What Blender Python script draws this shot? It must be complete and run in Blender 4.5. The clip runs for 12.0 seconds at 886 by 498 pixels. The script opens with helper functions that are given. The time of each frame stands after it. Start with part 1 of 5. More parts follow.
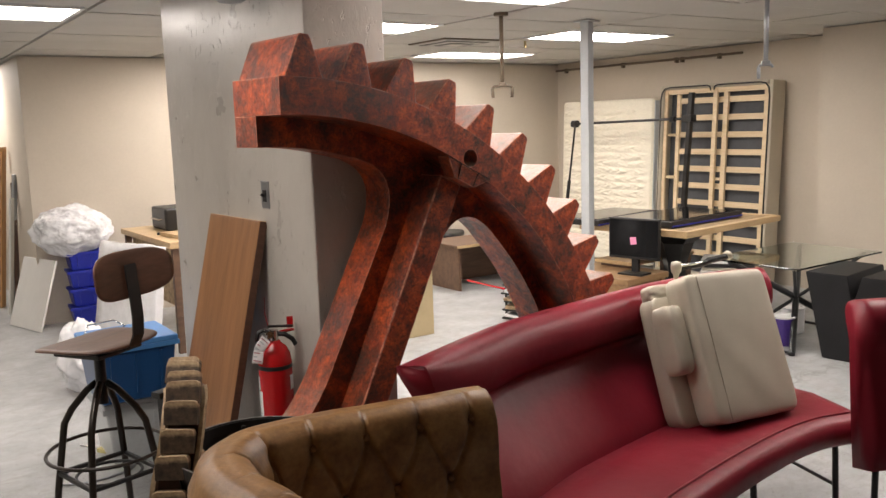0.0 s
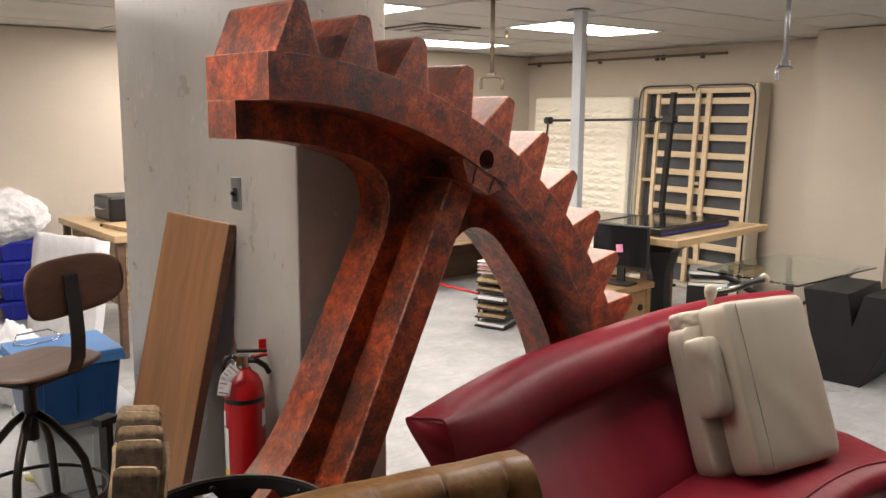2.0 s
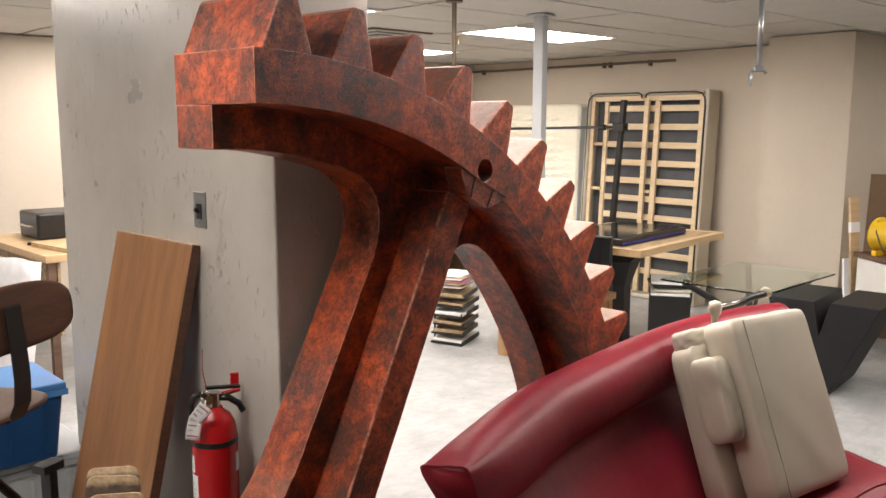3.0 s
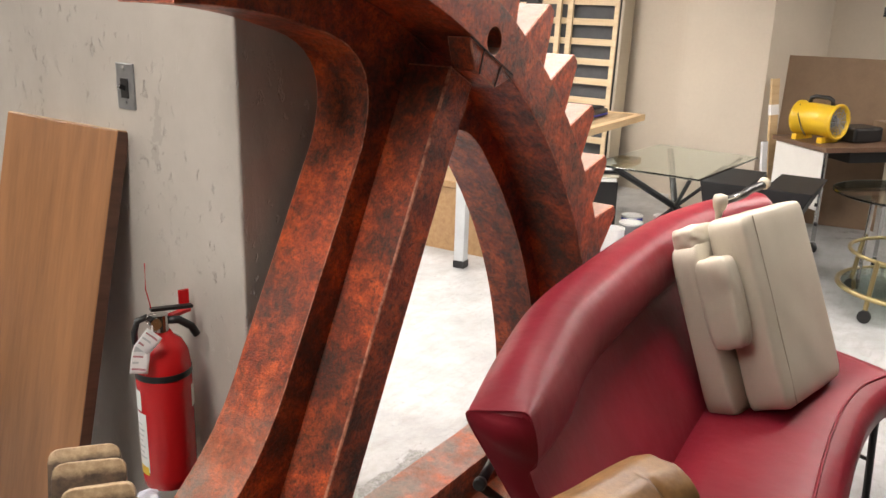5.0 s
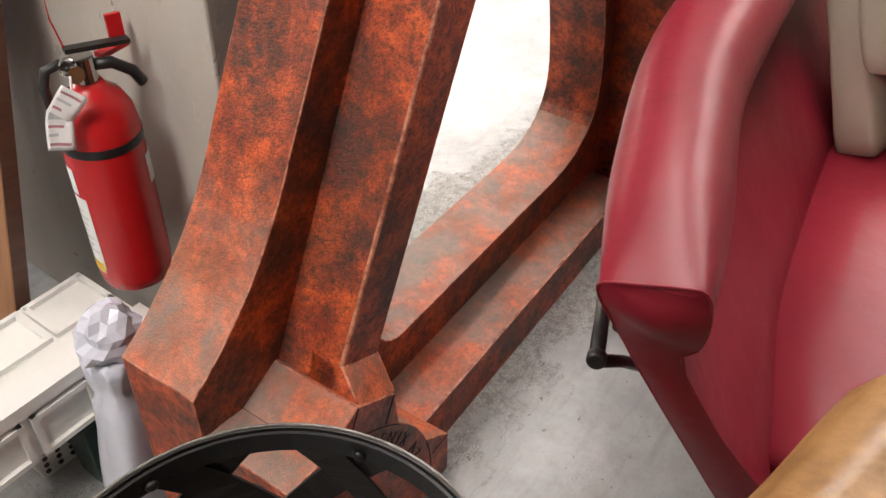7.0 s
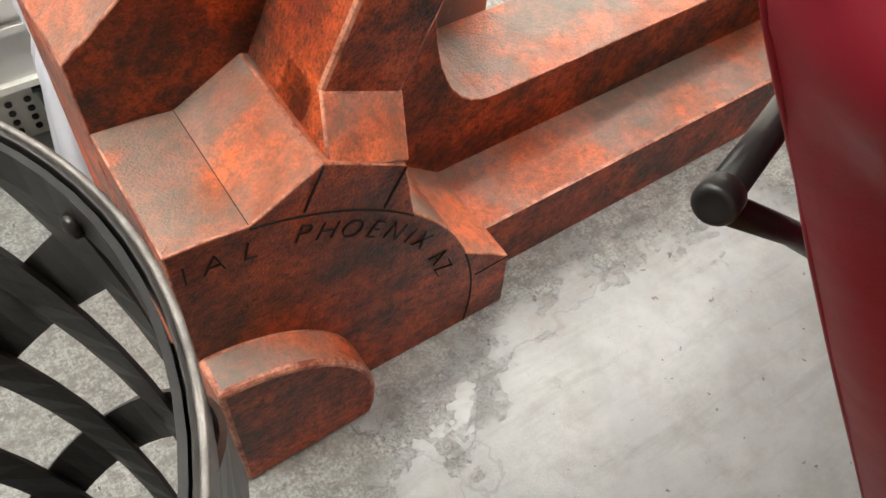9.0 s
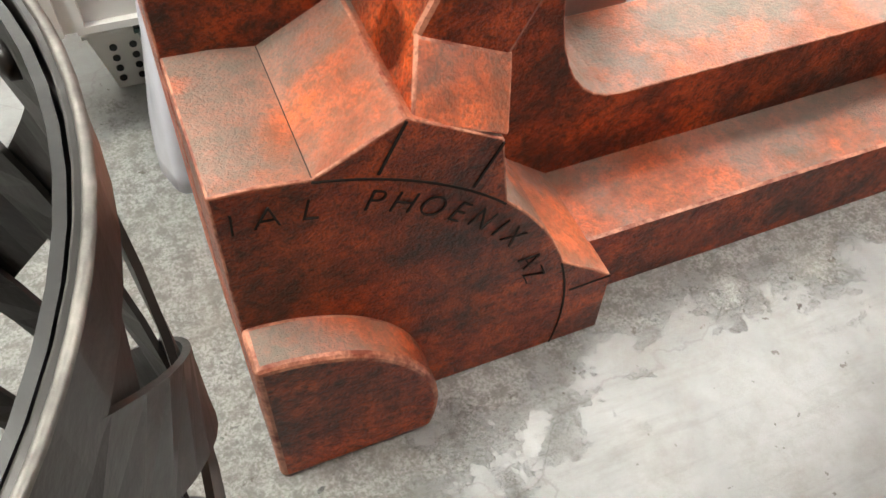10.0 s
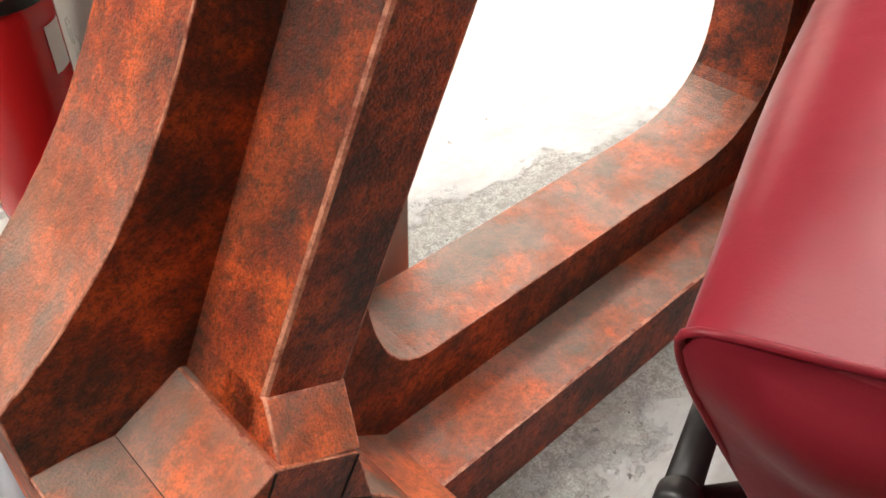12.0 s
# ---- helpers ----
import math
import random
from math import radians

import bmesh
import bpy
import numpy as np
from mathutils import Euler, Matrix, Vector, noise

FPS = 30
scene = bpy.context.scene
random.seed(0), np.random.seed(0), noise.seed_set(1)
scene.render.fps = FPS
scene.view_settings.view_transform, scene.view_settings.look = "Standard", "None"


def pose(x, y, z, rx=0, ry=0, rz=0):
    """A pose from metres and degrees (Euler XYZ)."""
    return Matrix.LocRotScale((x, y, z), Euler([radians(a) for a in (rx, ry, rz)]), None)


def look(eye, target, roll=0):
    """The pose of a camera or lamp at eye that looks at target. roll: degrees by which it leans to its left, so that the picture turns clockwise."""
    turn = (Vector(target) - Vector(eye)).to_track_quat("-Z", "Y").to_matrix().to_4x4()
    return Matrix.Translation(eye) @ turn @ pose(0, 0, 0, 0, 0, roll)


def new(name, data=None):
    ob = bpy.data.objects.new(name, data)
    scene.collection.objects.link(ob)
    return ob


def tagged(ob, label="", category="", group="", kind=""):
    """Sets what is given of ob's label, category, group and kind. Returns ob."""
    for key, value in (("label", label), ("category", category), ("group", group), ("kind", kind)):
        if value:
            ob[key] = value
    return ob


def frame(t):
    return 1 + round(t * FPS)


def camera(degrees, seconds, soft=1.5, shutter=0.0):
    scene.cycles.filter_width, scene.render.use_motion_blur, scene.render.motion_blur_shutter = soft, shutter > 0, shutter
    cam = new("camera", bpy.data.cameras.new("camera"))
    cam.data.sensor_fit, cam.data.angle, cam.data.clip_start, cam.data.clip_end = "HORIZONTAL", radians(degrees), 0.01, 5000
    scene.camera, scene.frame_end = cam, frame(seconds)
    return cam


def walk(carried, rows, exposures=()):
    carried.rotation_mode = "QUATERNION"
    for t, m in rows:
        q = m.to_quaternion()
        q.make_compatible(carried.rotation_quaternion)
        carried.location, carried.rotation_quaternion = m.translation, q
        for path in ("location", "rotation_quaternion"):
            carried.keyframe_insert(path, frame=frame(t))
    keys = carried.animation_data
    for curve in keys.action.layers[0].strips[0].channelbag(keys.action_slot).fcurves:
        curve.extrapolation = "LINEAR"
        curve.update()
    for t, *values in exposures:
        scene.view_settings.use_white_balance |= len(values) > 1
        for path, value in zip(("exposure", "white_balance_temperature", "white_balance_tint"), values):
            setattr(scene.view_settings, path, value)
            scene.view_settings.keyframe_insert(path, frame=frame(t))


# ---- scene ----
cam = camera(55.0, 12.0)
PATH = [
    (0, (0.1, 0.477, 1.768), (1.327, 2.029, 1.475), -1.8),
    (0.5, (0.184, 0.55, 1.779), (1.392, 2.113, 1.464), -1.2),
    (1, (0.287, 0.64, 1.786), (1.471, 2.222, 1.475), -0.3),
    (1.5, (0.31, 0.789, 1.772), (1.52, 2.351, 1.461), 0.2),
    (2, (0.27, 1.022, 1.779), (1.592, 2.489, 1.464), 0.4),
    (2.5, (0.269, 1.178, 1.761), (1.657, 2.586, 1.456), 0.3),
    (2.7, (0.295, 1.247, 1.764), (1.701, 2.637, 1.464), 0.2),
    (4.3, (0.321, 1.763, 1.771), (1.928, 2.898, 1.414), 1.1),
    (4.5, (0.326, 1.798, 1.764), (1.936, 2.91, 1.352), 1.6),
    (5, (0.414, 1.895, 1.723), (2.0, 2.975, 1.16), 1.6),
    (5.5, (0.578, 2.024, 1.685), (2.103, 3.095, 0.959), 0.8),
    (6, (0.706, 2.14, 1.664), (2.154, 3.173, 0.75), 0.8),
    (6.5, (0.833, 2.316, 1.637), (2.223, 3.23, 0.527), 0.9),
    (6.7, (0.877, 2.367, 1.637), (2.228, 3.228, 0.44), 1.2),
    (8.3, (1.232, 2.5, 1.4), (2.195, 3.282, -0.168), 5.4),
    (8.5, (1.284, 2.493, 1.343), (2.19, 3.283, -0.255), 6.4),
    (9, (1.38, 2.514, 1.16), (2.106, 3.402, -0.479), 6.7),
    (9.5, (1.414, 2.53, 1.071), (1.946, 3.529, -0.578), 1.7),
    (10, (1.43, 2.535, 1.025), (1.96, 3.599, -0.584), 4.8),
    (10.5, (1.436, 2.533, 1.021), (1.979, 3.609, -0.575), 6.7),
    (11, (1.436, 2.534, 1.025), (1.994, 3.627, -0.554), 5.3),
    (11.5, (1.426, 2.547, 1.059), (2.134, 3.692, -0.42), 2.1),
    (12, (1.399, 2.554, 1.22), (2.454, 3.642, -0.085), 1.3),
]
walk(cam, [(t, look(eye, target, roll)) for t, eye, target, roll in PATH],
     exposures=[(0, -0.4, 6600, 14), (1, -0.4, 6600, 14), (2, -0.45, 6600, 14), (2.5, -0.3, 6600, 14), (4.5, 0.08, 6550, 13), (5, 0.13, 6550, 13), (6.5, 0.31, 6500, 13),
                (8.5, 0.65, 6400, 8), (9.5, 1.0, 6350, 4), (11, 1.0, 6350, 4), (12, 0.6, 6500, 9)])


# ---- world and light ----
world = bpy.data.worlds.new("world")
scene.world = world
world.use_nodes = True
world.node_tree.nodes["Background"].inputs[0].default_value = (0.8, 0.85, 1.0, 1)
world.node_tree.nodes["Background"].inputs[1].default_value = 0.005
scene.view_settings.exposure = 0.0

CEIL = 2.482
RHO = radians(-4.3)
ROOM = Matrix.Rotation(RHO, 4, "Z")


def room(a, b, z=0.0):
    return ROOM @ Vector((a, b, z))


# ---- materials ----
def mat(name, base, rough=0.5, metal=0.0, noise_scale=8.0, amount=0.25, bump=0.0, bump_scale=60.0, dark=None, coat=0.0, spec=0.5, stretch=(1, 1, 1), space="Object"):
    """Base colour with two scales of variation and fine relief."""
    m = bpy.data.materials.new(name)
    m.use_nodes = True
    nt = m.node_tree
    b = nt.nodes["Principled BSDF"]
    b.inputs["Roughness"].default_value = rough
    b.inputs["Metallic"].default_value = metal
    b.inputs["Specular IOR Level"].default_value = spec
    b.inputs["Coat Weight"].default_value = coat
    tc = nt.nodes.new("ShaderNodeTexCoord")
    mp = nt.nodes.new("ShaderNodeMapping")
    mp.inputs["Scale"].default_value = stretch
    nt.links.new(tc.outputs[space], mp.inputs["Vector"])
    n1 = nt.nodes.new("ShaderNodeTexNoise")
    n1.inputs["Scale"].default_value = noise_scale
    n1.inputs["Detail"].default_value = 8
    n1.inputs["Roughness"].default_value = 0.65
    nt.links.new(mp.outputs[0], n1.inputs["Vector"])
    n2 = nt.nodes.new("ShaderNodeTexNoise")
    n2.inputs["Scale"].default_value = bump_scale
    n2.inputs["Detail"].default_value = 4
    nt.links.new(mp.outputs[0], n2.inputs["Vector"])
    mix = nt.nodes.new("ShaderNodeMix")
    mix.data_type = "RGBA"
    d = dark if dark else tuple(c * (1 - amount) for c in base)
    mix.inputs[6].default_value = (*d, 1)
    mix.inputs[7].default_value = (*base, 1)
    ramp = nt.nodes.new("ShaderNodeMapRange")
    ramp.inputs["From Min"].default_value = 0.3
    ramp.inputs["From Max"].default_value = 0.62
    nt.links.new(n1.outputs["Fac"], ramp.inputs["Value"])
    nt.links.new(ramp.outputs[0], mix.inputs[0])
    mix2 = nt.nodes.new("ShaderNodeMix")
    mix2.data_type = "RGBA"
    mix2.blend_type = "MULTIPLY"
    mix2.inputs[0].default_value = min(1.0, amount)
    nt.links.new(mix.outputs[2], mix2.inputs[6])
    nt.links.new(n2.outputs["Fac"], mix2.inputs[7])
    nt.links.new(mix2.outputs[2], b.inputs["Base Color"])
    if bump:
        bp = nt.nodes.new("ShaderNodeBump")
        bp.inputs["Strength"].default_value = bump
        bp.inputs["Distance"].default_value = 0.004
        nt.links.new(n2.outputs["Fac"], bp.inputs["Height"])
        nt.links.new(bp.outputs[0], b.inputs["Normal"])
    return m


def emit(name, colour, strength):
    m = bpy.data.materials.new(name)
    m.use_nodes = True
    b = m.node_tree.nodes["Principled BSDF"]
    b.inputs["Base Color"].default_value = (0.9, 0.9, 0.9, 1)
    b.inputs["Emission Color"].default_value = (*colour, 1)
    b.inputs["Emission Strength"].default_value = strength
    return m


def wood(name, light, dark, scale=3.0, along="Z", rough=0.45):
    """Long grain along one local axis."""
    st = {"X": (0.12, 1, 1), "Y": (1, 0.12, 1), "Z": (1, 1, 0.12)}[along]
    return mat(name, light, rough, noise_scale=scale * 9, amount=0.2, dark=dark, bump=0.15, bump_scale=scale * 40, stretch=st)


def node_noise(nt, vec, scale, detail=8.0, rough=0.65):
    n = nt.nodes.new("ShaderNodeTexNoise")
    n.inputs["Scale"].default_value, n.inputs["Detail"].default_value, n.inputs["Roughness"].default_value = scale, detail, rough
    nt.links.new(vec, n.inputs["Vector"])
    return n.outputs["Fac"]


def node_range(nt, val, a, b, c=0.0, d=1.0):
    n = nt.nodes.new("ShaderNodeMapRange")
    for key, x in (("From Min", a), ("From Max", b), ("To Min", c), ("To Max", d)):
        n.inputs[key].default_value = x
    nt.links.new(val, n.inputs["Value"])
    return n.outputs[0]


def node_mix(nt, fac, a, b, blend="MIX"):
    n = nt.nodes.new("ShaderNodeMix")
    n.data_type, n.blend_type = "RGBA", blend
    if isinstance(fac, float):
        n.inputs[0].default_value = fac
    else:
        nt.links.new(fac, n.inputs[0])
    for sock, x in ((n.inputs[6], a), (n.inputs[7], b)):
        if isinstance(x, tuple):
            sock.default_value = (*x, 1)
        else:
            nt.links.new(x, sock)
    return n.outputs[2]


def node_bump(nt, height, strength, dist, before=None):
    n = nt.nodes.new("ShaderNodeBump")
    n.inputs["Strength"].default_value, n.inputs["Distance"].default_value = strength, dist
    nt.links.new(height, n.inputs["Height"])
    if before:
        nt.links.new(before, n.inputs["Normal"])
    return n.outputs[0]


def fresh(name):
    m = bpy.data.materials.new(name)
    m.use_nodes = True
    nt = m.node_tree
    tc = nt.nodes.new("ShaderNodeTexCoord")
    return m, nt, nt.nodes["Principled BSDF"], tc.outputs["Object"]


def rust_paint():
    """Orange faux-rust paint sponged over black, on a slightly gritty skin."""
    m, nt, b, v = fresh("rust_paint")
    big = node_noise(nt, v, 5.0, 6, 0.62)
    mid = node_noise(nt, v, 15.0, 10, 0.76)
    fine = node_noise(nt, v, 75.0, 6, 0.75)
    grit = node_noise(nt, v, 260.0, 3, 0.6)
    o = node_mix(nt, node_range(nt, mid, 0.4, 0.62), (0.33, 0.034, 0.009), (0.74, 0.125, 0.024))
    d = node_mix(nt, node_range(nt, fine, 0.42, 0.62), (0.034, 0.022, 0.017), (0.13, 0.026, 0.011))
    mask = node_range(nt, big, 0.41, 0.58)
    mask2 = node_range(nt, mid, 0.42, 0.58)
    mul = nt.nodes.new("ShaderNodeMath")
    mul.operation = "MULTIPLY_ADD"
    mul.use_clamp = True
    nt.links.new(mask, mul.inputs[0])
    mul.inputs[1].default_value = 0.62
    half = nt.nodes.new("ShaderNodeMath")
    half.operation = "MULTIPLY"
    nt.links.new(mask2, half.inputs[0])
    half.inputs[1].default_value = 0.5
    nt.links.new(half.outputs[0], mul.inputs[2])
    col = node_mix(nt, mul.outputs[0], d, o)
    col = node_mix(nt, node_range(nt, fine, 0.36, 0.5, 0.7, 0.0), col, (0.03, 0.014, 0.009))
    col = node_mix(nt, node_range(nt, grit, 0.4, 0.5, 0.5, 0.0), col, (0.04, 0.012, 0.007))
    # overhead sheen painted into the colour: up-facing faces go paler in patches
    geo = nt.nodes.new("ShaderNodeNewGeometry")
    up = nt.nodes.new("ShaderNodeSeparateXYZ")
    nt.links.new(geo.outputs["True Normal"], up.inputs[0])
    top_sheen = nt.nodes.new("ShaderNodeMath")
    top_sheen.operation = "MULTIPLY"
    nt.links.new(node_range(nt, up.outputs["Z"], 0.46, 0.7), top_sheen.inputs[0])
    # film is only the patchiness of that painted sheen
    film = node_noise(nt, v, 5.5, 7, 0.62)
    nt.links.new(node_range(nt, film, 0.42, 0.60, 0.55, 0.24), top_sheen.inputs[1])
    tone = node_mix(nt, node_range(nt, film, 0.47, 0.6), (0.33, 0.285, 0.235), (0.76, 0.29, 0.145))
    col = node_mix(nt, top_sheen.outputs[0], col, tone)
    nt.links.new(col, b.inputs["Base Color"])
    nt.links.new(node_range(nt, fine, 0.3, 0.7, 0.46, 0.3), b.inputs["Roughness"])
    b.inputs["Specular IOR Level"].default_value = 0.5
    n1 = node_bump(nt, fine, 0.5, 0.005)
    nt.links.new(node_bump(nt, grit, 0.7, 0.003, n1), b.inputs["Normal"])
    return m


def node_math(nt, op, a, b, c=None):
    n = nt.nodes.new("ShaderNodeMath")
    n.operation = op
    for sock, x in zip(n.inputs, (a, b, c)):
        if x is None:
            continue
        if isinstance(x, float):
            sock.default_value = x
        else:
            nt.links.new(x, sock)
    return n.outputs[0]


def floor_paint():
    """Pale worn floor paint, peeled to bare concrete in patches, stained."""
    m, nt, b, v = fresh("concrete_floor")
    sep = nt.nodes.new("ShaderNodeSeparateXYZ")
    nt.links.new(v, sep.inputs[0])
    big = node_noise(nt, v, 1.1, 8, 0.7)
    cloud = node_noise(nt, v, 3.5, 7, 0.65)
    ragged = node_noise(nt, v, 9.0, 9, 0.72)
    mott = node_noise(nt, v, 38.0, 10, 0.8)
    fine = node_noise(nt, v, 190.0, 6, 0.75)
    speck = node_noise(nt, v, 40.0, 4, 0.6)
    # smooth paint with faint clouds
    paint = node_mix(nt, node_range(nt, cloud, 0.36, 0.64), (0.29, 0.297, 0.303), (0.43, 0.44, 0.447))
    paint = node_mix(nt, node_range(nt, mott, 0.48, 0.62, 0.0, 0.5), paint, (0.37, 0.375, 0.375))
    # bare concrete, mottled grey and white
    bare = node_mix(nt, node_range(nt, mott, 0.44, 0.53), (0.22, 0.222, 0.213), (0.42, 0.426, 0.42))
    bare = node_mix(nt, node_range(nt, fine, 0.42, 0.54, 0.75, 0.0), bare, (0.17, 0.168, 0.152))
    # peeled strip by the pier and the sculpture, ragged at its edges, and patches elsewhere
    wob = node_math(nt, "MULTIPLY_ADD", big, 0.7, sep.outputs["Y"])
    wob = node_math(nt, "MULTIPLY_ADD", ragged, 0.5, wob)
    dist = node_math(nt, "ABSOLUTE", node_math(nt, "SUBTRACT", wob, 3.88), 0.0)
    along = node_math(nt, "MULTIPLY_ADD", cloud, 1.4, sep.outputs["X"])
    along = node_math(nt, "ABSOLUTE", node_math(nt, "SUBTRACT", along, 2.9), 0.0)
    taper = node_range(nt, along, 1.0, 2.0, 0.0, 0.36)
    strip_ = node_range(nt, node_math(nt, "ADD", dist, taper), 0.345, 0.395, 1.0, 0.0)
    patch = node_range(nt, node_math(nt, "MULTIPLY_ADD", ragged, 0.35, big), 0.85, 0.89)
    peel = node_math(nt, "MAXIMUM", strip_, patch)
    keep = node_range(nt, mott, 0.60, 0.64)
    peel = node_math(nt, "MULTIPLY", peel, node_math(nt, "SUBTRACT", 1.0, keep))
    col = node_mix(nt, peel, paint, bare)
    # scuffs and chips
    col = node_mix(nt, node_range(nt, speck, 0.67, 0.69, 0.0, 0.8), col, (0.10, 0.085, 0.07))
    # fine wandering cracks and long rubbed streaks
    warp = nt.nodes.new("ShaderNodeVectorMath")
    warp.operation = "MULTIPLY_ADD"
    nz = nt.nodes.new("ShaderNodeTexNoise")
    nz.inputs["Scale"].default_value, nz.inputs["Detail"].default_value = 5.0, 6.0
    nt.links.new(v, nz.inputs["Vector"])
    nt.links.new(nz.outputs["Color"], warp.inputs[0])
    warp.inputs[1].default_value = (0.25, 0.25, 0.25)
    nt.links.new(v, warp.inputs[2])
    vor = nt.nodes.new("ShaderNodeTexVoronoi")
    vor.feature = "DISTANCE_TO_EDGE"
    vor.inputs["Scale"].default_value = 1.3
    nt.links.new(warp.outputs[0], vor.inputs["Vector"])
    crack = node_range(nt, vor.outputs["Distance"], 0.001, 0.003, 0.3, 0.0)
    col = node_mix(nt, crack, col, (0.14, 0.13, 0.115))
    mp = nt.nodes.new("ShaderNodeMapping")
    mp.inputs["Scale"].default_value, mp.inputs["Rotation"].default_value = (0.25, 1.6, 1.0), (0, 0, 0.3)
    nt.links.new(v, mp.inputs["Vector"])
    grime = node_noise(nt, v, 13.0, 10, 0.75)
    col = node_mix(nt, node_range(nt, grime, 0.47, 0.66, 0.0, 0.55), col, (0.27, 0.258, 0.235))
    rub = node_noise(nt, mp.outputs[0], 16.0, 8, 0.7)
    col = node_mix(nt, node_range(nt, rub, 0.52, 0.66, 0.0, 0.4), col, (0.23, 0.222, 0.205))
    nt.links.new(col, b.inputs["Base Color"])
    nt.links.new(node_range(nt, peel, 0.0, 1.0, 0.4, 0.75), b.inputs["Roughness"])
    n1 = node_bump(nt, mott, 0.35, 0.006)
    n1 = node_bump(nt, fine, 0.35, 0.003, n1)
    nt.links.new(node_bump(nt, peel, 0.8, -0.004, n1), b.inputs["Normal"])
    return m


def pier_paint():
    """Glossy beige paint over rough concrete with pits and trowel marks, thickest in patches."""
    m, nt, b, v = fresh("painted_concrete")
    mp = nt.nodes.new("ShaderNodeMapping")
    mp.inputs["Scale"].default_value = (1, 1, 0.55)
    nt.links.new(v, mp.inputs["Vector"])
    w = mp.outputs[0]
    big = node_noise(nt, v, 2.2, 5, 0.6)
    cloud = node_noise(nt, v, 5.0, 6, 0.6)
    pits = node_noise(nt, w, 34.0, 5, 0.65)
    marks = node_noise(nt, w, 11.0, 6, 0.7)
    fine = node_noise(nt, v, 160.0, 4, 0.6)
    col = node_mix(nt, node_range(nt, cloud, 0.3, 0.7), (0.41, 0.38, 0.342), (0.48, 0.45, 0.407))
    hole = node_math(nt, "MULTIPLY", node_range(nt, pits, 0.60, 0.68), node_range(nt, big, 0.42, 0.58))
    col = node_mix(nt, node_math(nt, "MULTIPLY", hole, 0.14), col, (0.3, 0.27, 0.24))
    nt.links.new(col, b.inputs["Base Color"])
    nt.links.new(node_range(nt, cloud, 0.3, 0.7, 0.26, 0.38), b.inputs["Roughness"])
    n1 = node_bump(nt, marks, 0.35, 0.01)
    n1 = node_bump(nt, hole, 0.9, -0.006, n1)
    nt.links.new(node_bump(nt, fine, 0.12, 0.002, n1), b.inputs["Normal"])
    return m


def worn_edge():
    """Dry-brushed pale orange where the corners are rubbed."""
    m, nt, b, v = fresh("rubbed_edge")
    n = node_noise(nt, v, 22.0, 8, 0.75)
    g = node_noise(nt, v, 140.0, 4, 0.7)
    col = node_mix(nt, node_range(nt, n, 0.40, 0.58), (0.2, 0.035, 0.015), (0.62, 0.27, 0.17))
    col = node_mix(nt, node_range(nt, g, 0.35, 0.5, 0.5, 0.0), col, (0.12, 0.03, 0.018))
    nt.links.new(col, b.inputs["Base Color"])
    b.inputs["Roughness"].default_value = 0.5
    nt.links.new(node_bump(nt, g, 0.4, 0.003), b.inputs["Normal"])
    return m


EDGE = worn_edge()
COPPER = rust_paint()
WALL = mat("wall_paint", (0.56, 0.495, 0.41), 0.6, noise_scale=1.2, amount=0.08, bump=0.15, bump_scale=40)
PIER = pier_paint()
CEILING = mat("ceiling_tile", (0.58, 0.565, 0.53), 0.85, noise_scale=2.0, amount=0.08, bump=0.2, bump_scale=150)
FLOOR = floor_paint()


def vinyl(name, base, dark):
    """Stretched glossy vinyl: fine grain, slack ripples, dull rubbed stains."""
    m, nt, b, v = fresh(name)
    big = node_noise(nt, v, 2.6, 4, 0.55)
    stain = node_noise(nt, v, 7.0, 6, 0.7)
    ripple = node_noise(nt, v, 11.0, 3, 0.5)
    grain = node_noise(nt, v, 420.0, 3, 0.6)
    col = node_mix(nt, node_range(nt, big, 0.35, 0.65), dark, base)
    col = node_mix(nt, node_range(nt, stain, 0.6, 0.68, 0.0, 0.22), col, dark)
    nt.links.new(col, b.inputs["Base Color"])
    nt.links.new(node_range(nt, stain, 0.35, 0.68, 0.36, 0.43), b.inputs["Roughness"])
    b.inputs["Specular IOR Level"].default_value = 0.19
    n1 = node_bump(nt, ripple, 0.22, 0.012)
    nt.links.new(node_bump(nt, grain, 0.12, 0.001, n1), b.inputs["Normal"])
    return m


BURGUNDY = vinyl("burgundy_vinyl", (0.215, 0.015, 0.027), (0.17, 0.011, 0.021))
TAN = mat("tan_leather", (0.40, 0.21, 0.075), 0.42, noise_scale=13, amount=0.5, bump=0.3, bump_scale=70, dark=(0.19, 0.085, 0.025))
CREAM = mat("cream_leather", (0.54, 0.495, 0.4), 0.45, noise_scale=4, amount=0.08, bump=0.15, bump_scale=200)
BLACK = mat("black_metal", (0.012, 0.012, 0.013), 0.4, noise_scale=6, amount=0.2, bump=0.1, bump_scale=90)
RED = mat("red_enamel", (0.5, 0.012, 0.015), 0.25, noise_scale=3, amount=0.06)
WHITE = mat("white_paper", (0.8, 0.8, 0.8), 0.6, noise_scale=6, amount=0.08)
OAK = wood("veneer_panel", (0.37, 0.172, 0.07), (0.225, 0.098, 0.037), 1.6, "Z", 0.4)
PALEPINE = wood("pale_pine", (0.74, 0.6, 0.4), (0.64, 0.48, 0.29), 2.5, "Y")
ORANGEPINE = wood("orange_pine", (0.55, 0.3, 0.12), (0.42, 0.2, 0.075), 2.5, "Z")
PINE = wood("pine", (0.62, 0.45, 0.25), (0.5, 0.33, 0.17), 2.5, "X")
DESKWOOD = wood("worn_oak", (0.42, 0.26, 0.13), (0.3, 0.17, 0.08), 2.5, "X")
